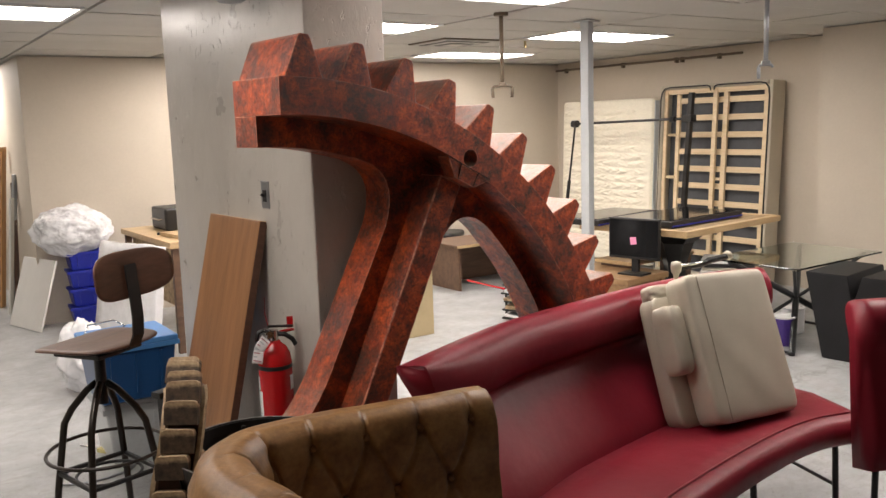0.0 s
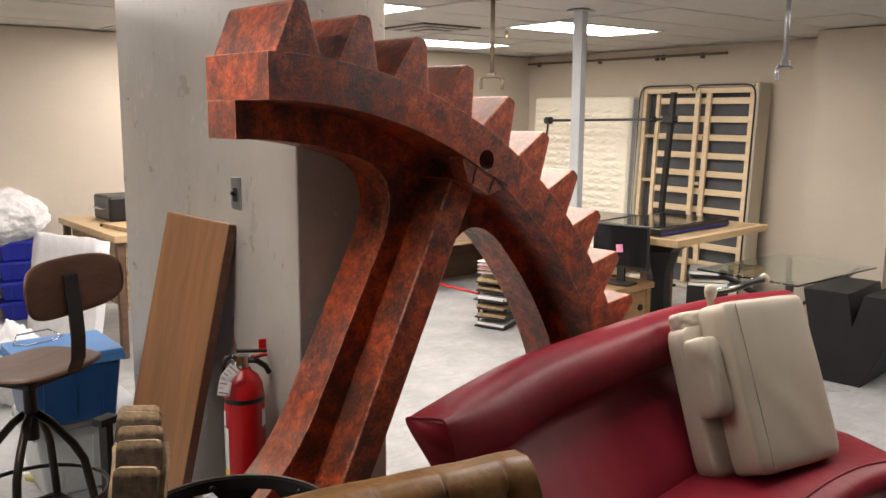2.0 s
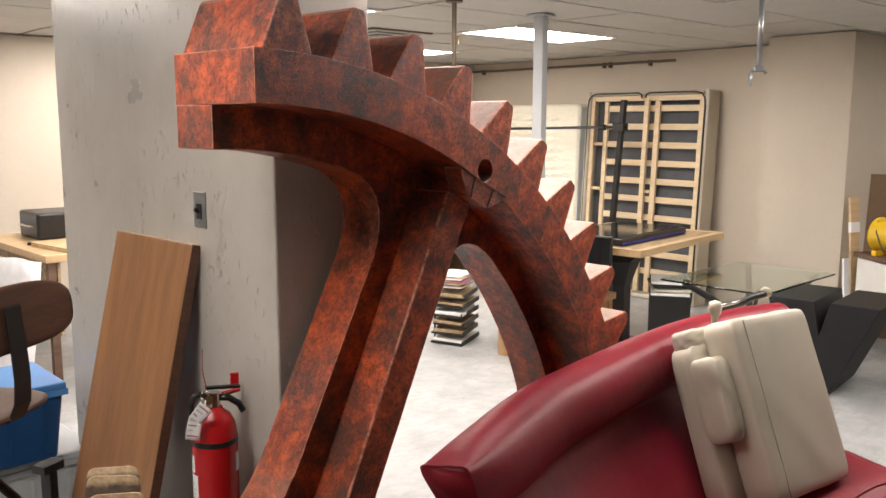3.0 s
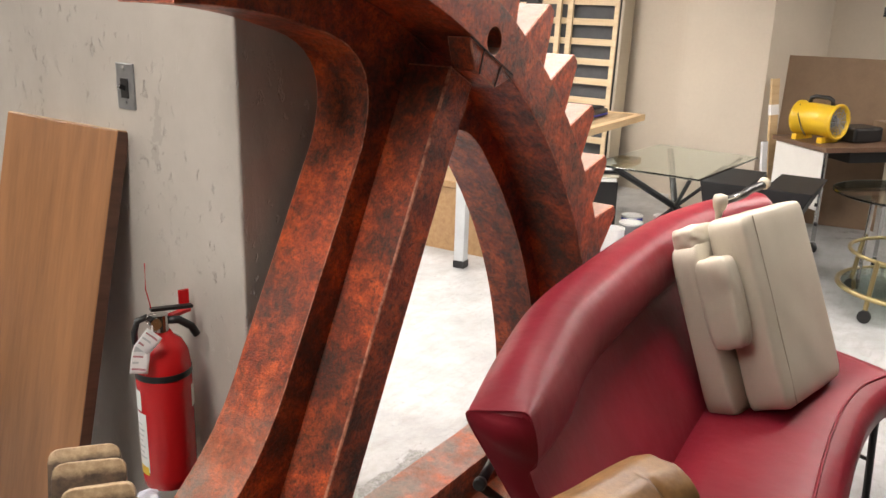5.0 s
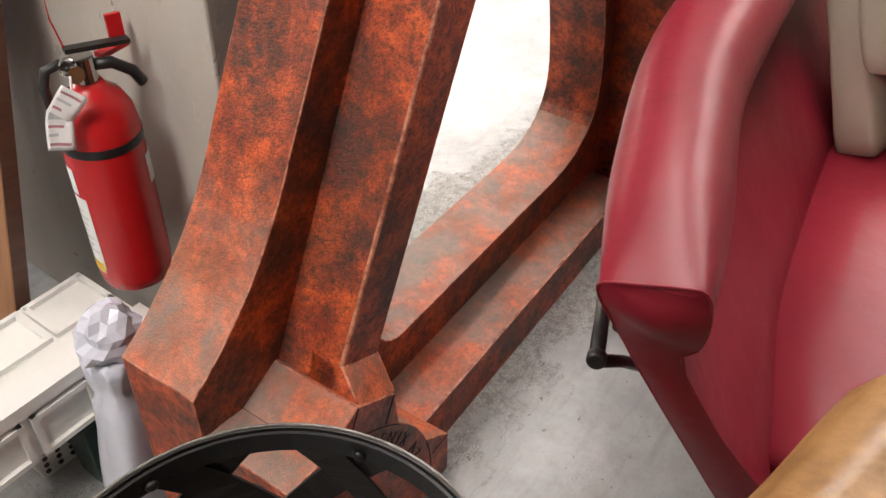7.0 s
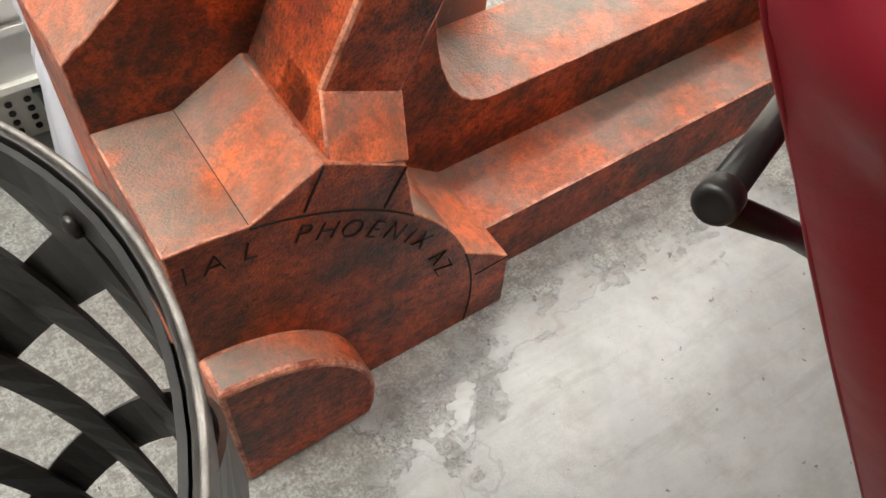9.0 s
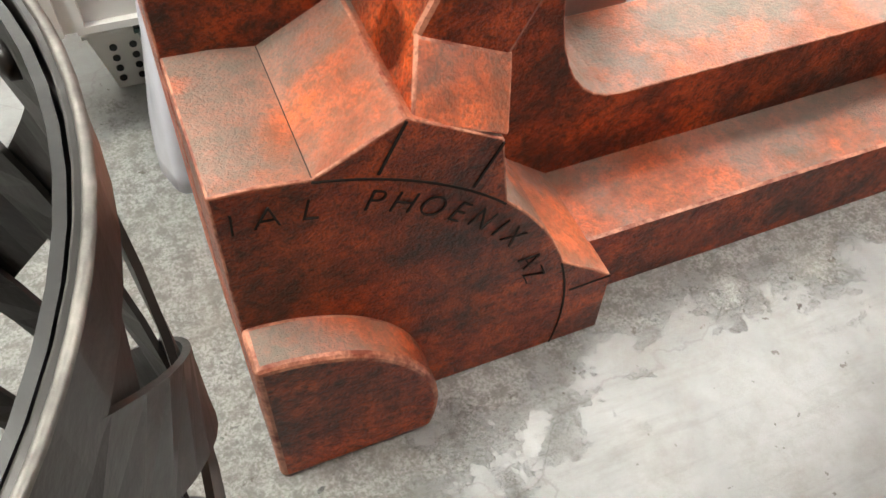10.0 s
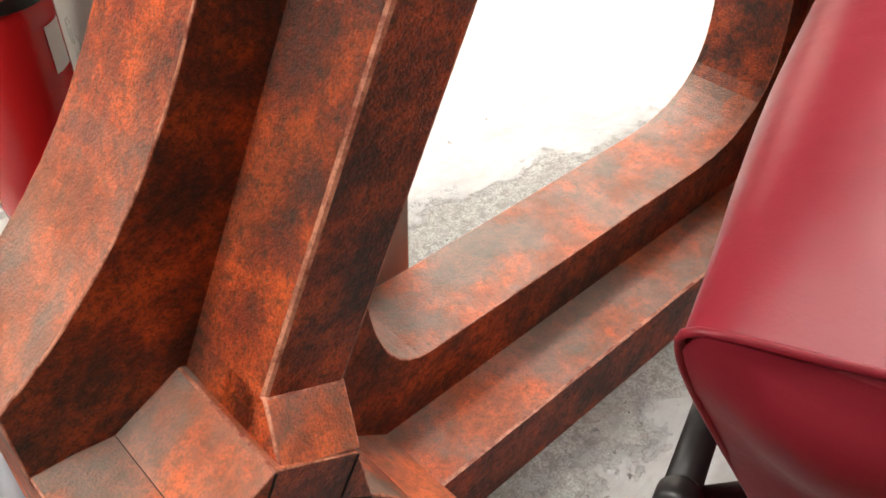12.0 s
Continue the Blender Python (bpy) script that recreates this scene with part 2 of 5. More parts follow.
DARKSTEEL = mat("browned_steel", (0.045, 0.036, 0.03), 0.3, 0.6, 9, 0.3, 0.1, 70)
STEEL = mat("steel_strap", (0.022, 0.019, 0.018), 0.36, 0.25, 10, 0.3, 0.15, 80)
LIGHT = emit("troffer_lens", (1.0, 0.94, 0.86), 31.0)
# dimmer lens, picked only to balance the brightness
DIMLIGHT = emit("dim_troffer_lens", (1.0, 0.94, 0.86), 21.0)

GLASS = bpy.data.materials.new("green_glass")
GLASS.use_nodes = True
GLASS.node_tree.nodes["Principled BSDF"].inputs["Base Color"].default_value = (0.78, 0.9, 0.85, 1)
GLASS.node_tree.nodes["Principled BSDF"].inputs["Transmission Weight"].default_value = 1.0
GLASS.node_tree.nodes["Principled BSDF"].inputs["Roughness"].default_value = 0.02
SCREEN = mat("black_screen", (0.006, 0.006, 0.007), 0.07, noise_scale=3, amount=0.1, spec=0.3)
DARKWOOD = wood("dark_seat_wood", (0.125, 0.058, 0.036), (0.065, 0.03, 0.019), 3.0, "X", 0.4)
BROWN = wood("brown_laminate", (0.16, 0.09, 0.055), (0.1, 0.055, 0.035), 2.0, "X")
OLDWOOD = wood("weathered_wood", (0.5, 0.37, 0.22), (0.2, 0.13, 0.07), 3.0, "X", 0.7)
BLUE = mat("blue_plastic", (0.02, 0.035, 0.42), 0.35, noise_scale=4, amount=0.1)
SKYBLUE = mat("blue_tub", (0.012, 0.07, 0.21), 0.3, noise_scale=4, amount=0.1)
LIDBLUE = mat("blue_lid", (0.08, 0.27, 0.62), 0.35, noise_scale=4, amount=0.1)
CLEAR = mat("clear_tub", (0.6, 0.63, 0.64), 0.3, noise_scale=5, amount=0.15)
BAG = mat("white_plastic_bag", (0.82, 0.82, 0.84), 0.25, noise_scale=14, amount=0.12, bump=0.6, bump_scale=18)
LILAC = mat("pale_plastic_bag", (0.7, 0.72, 0.82), 0.25, noise_scale=9, amount=0.12, bump=0.4, bump_scale=16)
YELLOW = mat("yellow_plastic", (0.75, 0.48, 0.02), 0.35, noise_scale=4, amount=0.08)
CARD = mat("brown_cardboard", (0.24, 0.16, 0.1), 0.8, noise_scale=5, amount=0.15)
GREYCLOTH = mat("grey_backing_cloth", (0.1, 0.105, 0.115), 0.85, noise_scale=6, amount=0.2, bump=0.2, bump_scale=60)
QUILT = mat("mattress_knit", (0.85, 0.8, 0.67), 0.85, noise_scale=20, amount=0.08, bump=0.5, bump_scale=35, stretch=(1, 1, 3))
CLOTH = mat("grey_cotton", (0.5, 0.52, 0.58), 0.8, noise_scale=8, amount=0.12, bump=0.3, bump_scale=30)
CHROME = mat("chrome", (0.6, 0.6, 0.6), 0.18, 1.0, 6, 0.1)
GALV = mat("galvanised_pipe", (0.4, 0.42, 0.44), 0.35, 0.8, 12, 0.2)
POLE = mat("pale_grey_paint", (0.5, 0.53, 0.55), 0.45, noise_scale=6, amount=0.1)
BRASS = mat("brass", (0.45, 0.36, 0.18), 0.3, 0.9, 6, 0.15)
WHITEP = mat("white_plastic", (0.78, 0.77, 0.74), 0.4, noise_scale=4, amount=0.06)
PURPLE = mat("purple_tin", (0.06, 0.03, 0.2), 0.35, noise_scale=4, amount=0.1)
PINK = mat("pink_note", (0.85, 0.3, 0.5), 0.7, noise_scale=4, amount=0.05)
BRASSPIPE = mat("painted_pipe", (0.16, 0.12, 0.08), 0.5, noise_scale=8, amount=0.2)
INK = mat("black_engraving", (0.015, 0.01, 0.008), 0.8, noise_scale=8, amount=0.1)


# ---- mesh helpers ----
def part(name, bm, material, parent=None, label="", smooth=False):
    me = bpy.data.meshes.new(name)
    bmesh.ops.recalc_face_normals(bm, faces=bm.faces[:])
    bm.to_mesh(me)
    bm.free()
    if smooth:
        for p in me.polygons:
            p.use_smooth = True
    me.materials.append(material)
    ob = new(name, me)
    ob.parent = parent
    if label:
        tagged(ob, label)
    return ob


def thing(name, label, category, loc=(0, 0, 0), rz=0.0, group="", kind=""):
    ob = new(name)
    ob.matrix_basis = pose(*loc, 0, 0, rz)
    return tagged(ob, label, category, group, kind)


def bevel(ob, width=0.004, segments=2, angle=35, convex=False):
    m = ob.modifiers.new("bevel", "BEVEL")
    m.width, m.segments, m.limit_method, m.angle_limit = width, segments, "ANGLE", radians(angle)
    if convex:
        # only outward corners are rounded; inner creases stay sharp
        m.limit_method = "WEIGHT"
        bm = bmesh.new()
        bm.from_mesh(ob.data)
        lay = bm.edges.layers.float.new("bevel_weight_edge")
        for e in bm.edges:
            if len(e.link_faces) == 2 and e.is_convex and e.calc_face_angle() > radians(angle):
                e[lay] = 1.0
        bm.to_mesh(ob.data)
        bm.free()
    if ob.data.materials[0] == COPPER:
        ob.data.materials.append(EDGE)
        m.material = 1
    return ob


def add_box(bm, size, centre=(0, 0, 0), rot=(0, 0, 0)):
    r = bmesh.ops.create_cube(bm, size=1.0)
    m = pose(*centre, *rot) @ Matrix.Diagonal((*size, 1))
    bmesh.ops.transform(bm, matrix=m, verts=r["verts"])
    return r["verts"]


def box(size, centre=(0, 0, 0), rot=(0, 0, 0)):
    bm = bmesh.new()
    add_box(bm, size, centre, rot)
    return bm


def add_cyl(bm, r1, r2, p, q, seg=20, caps=True):
    p, q = Vector(p), Vector(q)
    d = q - p
    r = bmesh.ops.create_cone(bm, cap_ends=caps, segments=seg, radius1=r1, radius2=r2, depth=d.length)
    m = Matrix.Translation((p + q) / 2) @ d.to_track_quat("Z", "Y").to_matrix().to_4x4()
    bmesh.ops.transform(bm, matrix=m, verts=r["verts"])


def cyl(r, p, q, seg=20, r2=None):
    bm = bmesh.new()
    add_cyl(bm, r, r if r2 is None else r2, p, q, seg)
    return bm


def add_tube(bm, pts, r, seg=10, closed=False):
    """A round tube along points."""
    pts = [Vector(p) for p in pts]
    n = len(pts)
    rings = []
    up = Vector((0, 0, 1))
    for i, p in enumerate(pts):
        a = pts[(i - 1) % n] if (closed or i) else p
        b = pts[(i + 1) % n] if (closed or i < n - 1) else p
        t = (b - a).normalized()
        side = t.cross(up)
        side = side.normalized() if side.length > 1e-4 else Vector((1, 0, 0))
        o = side.cross(t)
        rings.append([bm.verts.new(p + (side * math.cos(k * 2 * math.pi / seg) + o * math.sin(k * 2 * math.pi / seg)) * r) for k in range(seg)])
    for i in range(n if closed else n - 1):
        A, B = rings[i], rings[(i + 1) % n]
        for k in range(seg):
            bm.faces.new((A[k], A[(k + 1) % seg], B[(k + 1) % seg], B[k]))
    if not closed:
        bm.faces.new(rings[0][::-1])
        bm.faces.new(rings[-1])


def tube(pts, r, seg=10, closed=False):
    bm = bmesh.new()
    add_tube(bm, pts, r, seg, closed)
    return bm


def lathe(profile, seg=32):
    """Turned about z from (radius, height) pairs."""
    bm = bmesh.new()
    rings = [[bm.verts.new((max(r, 1e-4) * math.cos(k * 2 * math.pi / seg), max(r, 1e-4) * math.sin(k * 2 * math.pi / seg), z)) for k in range(seg)] for r, z in profile]
    for A, B in zip(rings, rings[1:]):
        for k in range(seg):
            bm.faces.new((A[k], A[(k + 1) % seg], B[(k + 1) % seg], B[k]))
    bm.faces.new(rings[0][::-1])
    bm.faces.new(rings[-1])
    return bm


def slab(loops, w0, w1):
    """Flat outline (u, v) with holes, standing in the xz plane, from depth w0 to w1 along y."""
    bm = bmesh.new()
    edges = []
    for loop in loops:
        vs = [bm.verts.new((u, w0, v)) for u, v in loop]
        edges += [bm.edges.new((vs[k], vs[(k + 1) % len(vs)])) for k in range(len(vs))]
    bmesh.ops.triangle_fill(bm, use_beauty=True, use_dissolve=False, edges=edges)
    r = bmesh.ops.extrude_face_region(bm, geom=bm.faces[:])
    vs = [g for g in r["geom"] if isinstance(g, bmesh.types.BMVert)]
    bmesh.ops.translate(bm, verts=vs, vec=(0, w1 - w0, 0))
    return bm


def arc(cu, cv, r, a0, a1, n=24):
    return [(cu + r * math.cos(radians(a0 + (a1 - a0) * k / n)), cv + r * math.sin(radians(a0 + (a1 - a0) * k / n))) for k in range(n + 1)]


def corner(p, c, q, n=7):
    """A rounded corner from p to q with its point at c."""
    return [tuple((1 - t) ** 2 * p[i] + 2 * t * (1 - t) * c[i] + t * t * q[i] for i in (0, 1)) for t in (k / n for k in range(n + 1))]


def grid_mesh(rows, closed_u=False, caps=False):
    """Faces between rows of points."""
    bm = bmesh.new()
    V = [[bm.verts.new(p) for p in row] for row in rows]
    for A, B in zip(V, V[1:]):
        n = len(A)
        for k in range(n if closed_u else n - 1):
            bm.faces.new((A[k], A[(k + 1) % n], B[(k + 1) % n], B[k]))
    if caps:
        bm.faces.new(V[0][::-1])
        bm.faces.new(V[-1])
    return bm


# ---- setting ----
def wall(name, a0, b0, a1, b1, z0=0.0, z1=CEIL, material=WALL):
    """An upright block between room places."""
    bm = box((abs(a1 - a0), abs(b1 - b0), z1 - z0), ((a0 + a1) / 2, (b0 + b1) / 2, (z0 + z1) / 2))
    bmesh.ops.transform(bm, matrix=ROOM, verts=bm.verts[:])
    return tagged(part(name, bm, material), "beige painted wall", "wall", kind="structure")


bm = box((24, 28, 0.1), (3, 3.5, -0.05))
tagged(part("floor", bm, FLOOR), "worn pale grey concrete floor with stains", "floor", kind="structure")
wall("wall_back", 1.32, 9.1, 8.9, 9.3)
wall("wall_corridor", 1.32, 9.3, 1.5, 13.0)
wall("wall_far", -3.2, 13.0, 1.5, 13.2)
wall("wall_right", 7.8, 4.9, 8.0, 9.1)
wall("wall_pilaster", 7.12, 4.2, 8.9, 4.9)
wall("wall_alcove", 8.7, -7.0, 8.9, 4.2)
wall("wall_left", -3.4, -7.2, -3.2, 13.2)
# unseen closing wall, set far back to weaken light bounced from behind
wall("unseen_wall_near", -3.2, -7.2, 8.9, -7.0)

# ceiling sheet of lay-in tiles in a slim grid
bm = box((12.4, 20.6, 0.06), (2.75, 3.0, CEIL + 0.06))
for i in range(11):
    for j in range(33):
        a, b = -3.1 + 1.247 * i, -6.735 + 0.6225 * j
        add_box(bm, (1.22, 0.6, 0.02), (a, b, CEIL + 0.018 + 0.004 * random.random()), (0.25 * random.uniform(-1, 1), 0.12 * random.uniform(-1, 1), 0))
bmesh.ops.transform(bm, matrix=ROOM, verts=bm.verts[:])
tagged(part("ceiling", bm, CEILING), "suspended ceiling of pale lay-in tiles", "ceiling", kind="structure")

# pier
p0 = Vector((1.772, 3.405, 0))
m = Matrix.Translation(p0) @ Matrix.Rotation(radians(-2.15), 4, "Z")
bm = box((0.36, 1.6, CEIL), (0.18, 0.8, CEIL / 2))
bmesh.ops.transform(bm, matrix=m, verts=bm.verts[:])
pier = tagged(part("wall_pier", bm, PIER), "thick painted concrete pier with rough trowel marks", "pier", kind="structure")
bevel(pier, 0.006, 2)


def troffer(a, b, lens=LIGHT):
    t = thing("ceiling_light", "recessed fluorescent ceiling light with a white lens; some are unseen fill", "light", room(a, b, CEIL), math.degrees(RHO), "ceiling lights")
    bm = box((1.2, 0.585, 0.01), (0, 0, 0.008))
    part("lens", bm, lens, t)
    bm = bmesh.new()
    for x, y, sx, sy in ((0, 0.305, 1.25, 0.025), (0, -0.305, 1.25, 0.025), (0.612, 0, 0.025, 0.585), (-0.612, 0, 0.025, 0.585)):
        add_box(bm, (sx, sy, 0.02), (x, y, 0.006))
    part("frame", bm, WHITE, t)


# (5.0, 2.4) and (0.6, 10.6) are unseen fill, added for brightness
for a, b in ((5.62, 6.12), (3.1, 6.12), (5.7, 8.1), (3.15, 8.1), (5.0, 2.4), (0.6, 10.6)):
    troffer(a, b)
# all but (0.6, 6.12) are unseen fill, placed to suit the brightness
for a, b in ((0.6, 6.12), (0.1, 3.28), (2.8, 3.15), (3.1, 4.37), (7.7, 2.0), (-1.9, 6.12)):
    troffer(a, b, DIMLIGHT)

# ---- gear sculpture ----
GX, GY = 1.445, 3.012
RC = 0.24
gear = thing("gear_segment_sculpture", "large quarter gear sculpture painted mottled rust orange and black", "sculpture", (GX, GY, 0))
AX = Vector((0.2285, 0.4675))
E1 = Vector((math.cos(radians(64.0)), math.sin(radians(64.0))))
N1 = Vector((-E1.y, E1.x))


def spoke(along, off):
    p = AX + E1 * along + N1 * off
    return (p.x, p.y)


R_IN, R_FRONT, R_ROOT, R_TIP = 1.462, 1.571, 1.698, 1.838
D = 0.35
fl = math.degrees(math.asin(-RC / R_ROOT))
ring = arc(0, RC, R_ROOT, fl, 90, 60) + arc(0, RC, R_FRONT, 90, math.degrees(math.asin(-RC / R_FRONT)), 60)
hole = arc(0.81, 1.628, 0.034, 0, 345, 23)
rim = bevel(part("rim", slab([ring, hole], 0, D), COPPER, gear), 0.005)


def tooth_mesh():
    def at(r, a):
        return (r * math.sin(radians(a)), r * math.cos(radians(a)))
    bm = slab([[at(R_ROOT - 0.01, -2.42), at(R_ROOT, -2.42), at(R_TIP - 0.01, -0.78), at(R_TIP, -0.55), at(R_TIP, 0.55), at(R_TIP - 0.01, 0.78), at(R_ROOT, 2.42), at(R_ROOT - 0.01, 2.42)]], 0.0005, D - 0.0005)
    return bm


tooth0 = part("tooth", tooth_mesh(), COPPER, gear)
bevel(tooth0, 0.004)
for k in range(14):
    o = tooth0 if k == 0 else tooth0.copy()
    if k:
        scene.collection.objects.link(o)
    o.matrix_basis = pose(0, 0, RC, 0, 3.2 + 6.755 * k, 0)

# web: the flat back layer of hub, spokes and inner rim
L, Rr = 0.147, -0.147
outer = [(0, 0)] + [(1.5705 * math.cos(radians(-8.8)), 0)] + arc(0, RC, 1.5705, -8.7, 90, 60)
inner_l = arc(0, RC, R_IN, 90, 78.5, 8) + corner((0.41, 1.643), (0.605, 1.588), (0.521, 1.375), 10) + corner((0.268, 0.892), (0.172, 0.685), (0.0, 0.574), 10)
g1 = corner(spoke(0.17, Rr), (0.432, 0.258), (0.56, 0.258), 10)
aa, R_WIN = 9.0, 1.505
q = (R_WIN * math.cos(radians(aa)), RC + R_WIN * math.sin(radians(aa)))
g2 = corner((1.24, 0.258), (1.51, 0.258), q, 12)
g3 = arc(0, RC, R_WIN, aa, 43.0, 16)
g4 = corner(g3[-1], (0.93, 1.475), spoke(0.98, Rr), 10)
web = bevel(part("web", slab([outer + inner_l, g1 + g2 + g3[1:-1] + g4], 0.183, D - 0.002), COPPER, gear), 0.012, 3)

# ribs
rib = [spoke(-0.02, 0.055), spoke(1.2, 0.055), spoke(1.2, -0.055), spoke(-0.02, -0.055)]
bevel(part("spoke_rib", slab([rib], 0.055, 0.195), COPPER, gear), 0.006)
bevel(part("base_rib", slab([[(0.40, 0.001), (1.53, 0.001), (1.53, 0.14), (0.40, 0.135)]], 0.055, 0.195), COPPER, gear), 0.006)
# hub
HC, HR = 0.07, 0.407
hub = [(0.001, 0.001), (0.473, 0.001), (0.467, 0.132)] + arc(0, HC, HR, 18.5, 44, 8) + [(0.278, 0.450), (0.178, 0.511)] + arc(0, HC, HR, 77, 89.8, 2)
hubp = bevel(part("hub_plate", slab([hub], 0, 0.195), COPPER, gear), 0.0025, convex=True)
part("crease", tube([(0.0918, 0.002, 0.4668), (0.0918, 0.182, 0.4668)], 0.0006, 6), INK, hubp, "dark line in the notch")
# sloped end of the spoke stub
bm = bmesh.new()
ends = []
for o in (0.055, -0.055):
    ends.append([bm.verts.new((spoke(a, o)[0], w, spoke(a, o)[1])) for a, w in ((0.010, 0.0005), (0.064, 0.0548), (0.064, 0.12), (0.010, 0.12))])
A, B = ends
for k in range(4):
    bm.faces.new((A[k], A[(k + 1) % 4], B[(k + 1) % 4], B[k]))
bm.faces.new(A[::-1])
bm.faces.new(B)
bevel(part("spoke_stub", bm, COPPER, gear), 0.003)
boss = [(0.001, 0.0)] + arc(0, 0.063, 0.208, -17.6, 90, 24)
bevel(part("hub_boss", slab([boss], -0.056, 0.003), COPPER, gear), 0.008, 3)
key = [spoke(1.2, -0.078), spoke(1.25, -0.135), spoke(1.262, -0.14), spoke(1.262, 0.09), spoke(1.2, 0.03)]
bevel(part("keystone", slab([key], 0.0015, 0.07), COPPER, gear), 0.004)


# ---- burgundy curved settee ----
def spline(pts, t):
    """A smooth curve through points, t from 0 to 1."""
    n = len(pts) - 1
    x = min(max(t, 0), 1) * n
    i = min(int(x), n - 1)
    f = x - i
    P = [Vector(pts[max(0, min(n, k))]) for k in (i - 1, i, i + 1, i + 2)]
    return 0.5 * (2 * P[1] + (P[2] - P[0]) * f + (2 * P[0] - 5 * P[1] + 4 * P[2] - P[3]) * f * f + (3 * P[1] - P[0] - 3 * P[2] + P[3]) * f ** 3)


CREST = [(1.626, 2.602), (1.87, 2.69), (2.19, 2.785), (2.5, 2.83), (2.95, 2.87), (3.3, 2.875), (3.6, 2.835), (3.85, 2.745)]


def settee_at(t, off):
    p = spline(CREST, t)
    d = spline(CREST, min(t + 0.02, 1)) - spline(CREST, max(t - 0.02, 0))
    n = Vector((d.y, -d.x)).normalized()
    return p + n * off


settee = thing("curved_settee", "burgundy vinyl curved settee with rolled back on black steel legs", "sofa")
back_prof = [(0.25, 0.33), (0.17, 0.45), (0.1, 0.59), (0.03, 0.74), (-0.02, 0.85), (-0.045, 0.92), (-0.054, 0.955), (-0.052, 0.985), (-0.036, 1.005), (0.0, 1.02), (0.042, 1.021), (0.083, 0.998), (0.112, 0.952), (0.121, 0.90), (0.108, 0.848), (0.066, 0.816), (0.1, 0.755), (0.2, 0.62), (0.29, 0.49), (0.30, 0.36)]


def rounded(prof, m=3):
    """The same closed outline with smoother corners."""
    n = len(prof)
    out = []
    for i in range(n):
        P = [Vector(prof[(i + k) % n]) for k in (-1, 0, 1, 2)]
        for j in range(m):
            f = j / m
            q = 0.5 * (2 * P[1] + (P[2] - P[0]) * f + (2 * P[0] - 5 * P[1] + 4 * P[2] - P[3]) * f * f + (3 * P[1] - P[0] - 3 * P[2] + P[3]) * f ** 3)
            out.append((q.x, q.y))
    return out


SOFT = rounded(back_prof)
# the end of the back is pulled in: a flatter roll with squarer corners and a higher crease
end_prof = [(0.28, 0.33), (0.208, 0.45), (0.14, 0.59), (0.066, 0.74), (0.012, 0.85), (-0.019, 0.92), (-0.039, 0.965), (-0.047, 0.99), (-0.042, 1.003), (0.0, 1.009), (0.04, 1.014), (0.067, 1.011), (0.079, 0.975), (0.084, 0.93), (0.082, 0.89), (0.068, 0.862), (0.1, 0.79), (0.18, 0.64), (0.275, 0.49), (0.31, 0.36)]
SOFT_END = rounded(end_prof)


def back_at(t):
    """The outline of the back, swelling from its pulled-in end to the full roll."""
    f = min(1.0, t / 0.16)
    f = math.sin(f * math.pi / 2) ** 1.2 if f > 0 else 0.0
    return [(a[0] + (b[0] - a[0]) * f, a[1] + (b[1] - a[1]) * f) for a, b in zip(SOFT_END, SOFT)]



def lead(z):
    return 0.15 * max(0, 1.0 - z) + 0.014 * min(1, max(0, 1.0 - z) / 0.12)


rows = []
for k in [0, 0.04, 0.12] + [0.4 * j for j in range(1, 101)]:
    rows.append([(*settee_at(lead(z) + (1 - lead(z)) * k / 40, o), z) for o, z in back_at(k / 40)])
part("backrest", grid_mesh(rows, True, True), BURGUNDY, settee, smooth=True)


def end_cap():
    """The stuffed end of the back, fuller under the roll and creased at its middle."""
    loop = [Vector(q) for q in rows[0]]
    n = len(loop)
    top = 30
    back = [loop[top - 3 * i] for i in range(11)]
    front = [loop[top + i * (n - 1 - top) // 10] for i in range(11)]
    out = Vector((-0.93, -0.36, 0))
    strips = []
    for i in range(11):
        a, b = back[i], front[i]
        full = 0.02 * math.sin(math.pi * min(1, max(0, (i - 1) / 4.0))) - 0.022 * math.exp(-((i - 0.9) / 0.7) ** 2) + (0.008 if i > 5 else 0.0)
        strips.append([a.lerp(b, j / 8) + out * (full * math.sin(math.pi * j / 8) if 0 < i else 0.0) + out * 0.0015 for j in range(9)])
    return grid_mesh(strips)


part("end_panel", end_cap(), BURGUNDY, settee, "stuffed burgundy end panel", True)
seat_prof = [(0.27, 0.38), (0.27, 0.49), (0.4, 0.505), (0.6, 0.5), (0.70, 0.49), (0.735, 0.46), (0.735, 0.40), (0.71, 0.38)]
rows = []
for k in range(41):
    rows.append([(*settee_at(0.13 + 0.87 * k / 40, o), z) for o, z in seat_prof])
part("seat", grid_mesh(rows, True, True), BURGUNDY, settee, smooth=True)

# ---- tan chesterfield chair ----
chair = thing("tufted_armchair", "tan leather tufted armchair with rolled back and arm", "armchair")
TC = [(0.91, 1.74), (0.855, 2.03), (0.86, 2.30), (0.985, 2.43), (1.2, 2.415), (1.45, 2.352), (1.665, 2.298)]
tan_prof = [(-0.06, 0.0), (-0.06, 0.78), (-0.08, 0.87), (-0.082, 0.93), (-0.06, 0.98), (-0.02, 1.003), (0.03, 1.0), (0.065, 0.975), (0.088, 0.93), (0.092, 0.88), (0.095, 0.8), (0.11, 0.7), (0.13, 0.55), (0.14, 0.3), (0.14, 0.0)]
TN = 640
path = [spline(TC, k / TN) for k in range(TN + 1)]
run = [0.0]
for p, q in zip(path, path[1:]):
    run.append(run[-1] + (q - p).length)
S_END = run[-1]
# buttons: rows on the front, each row set half a step aside
ROW = 0.94
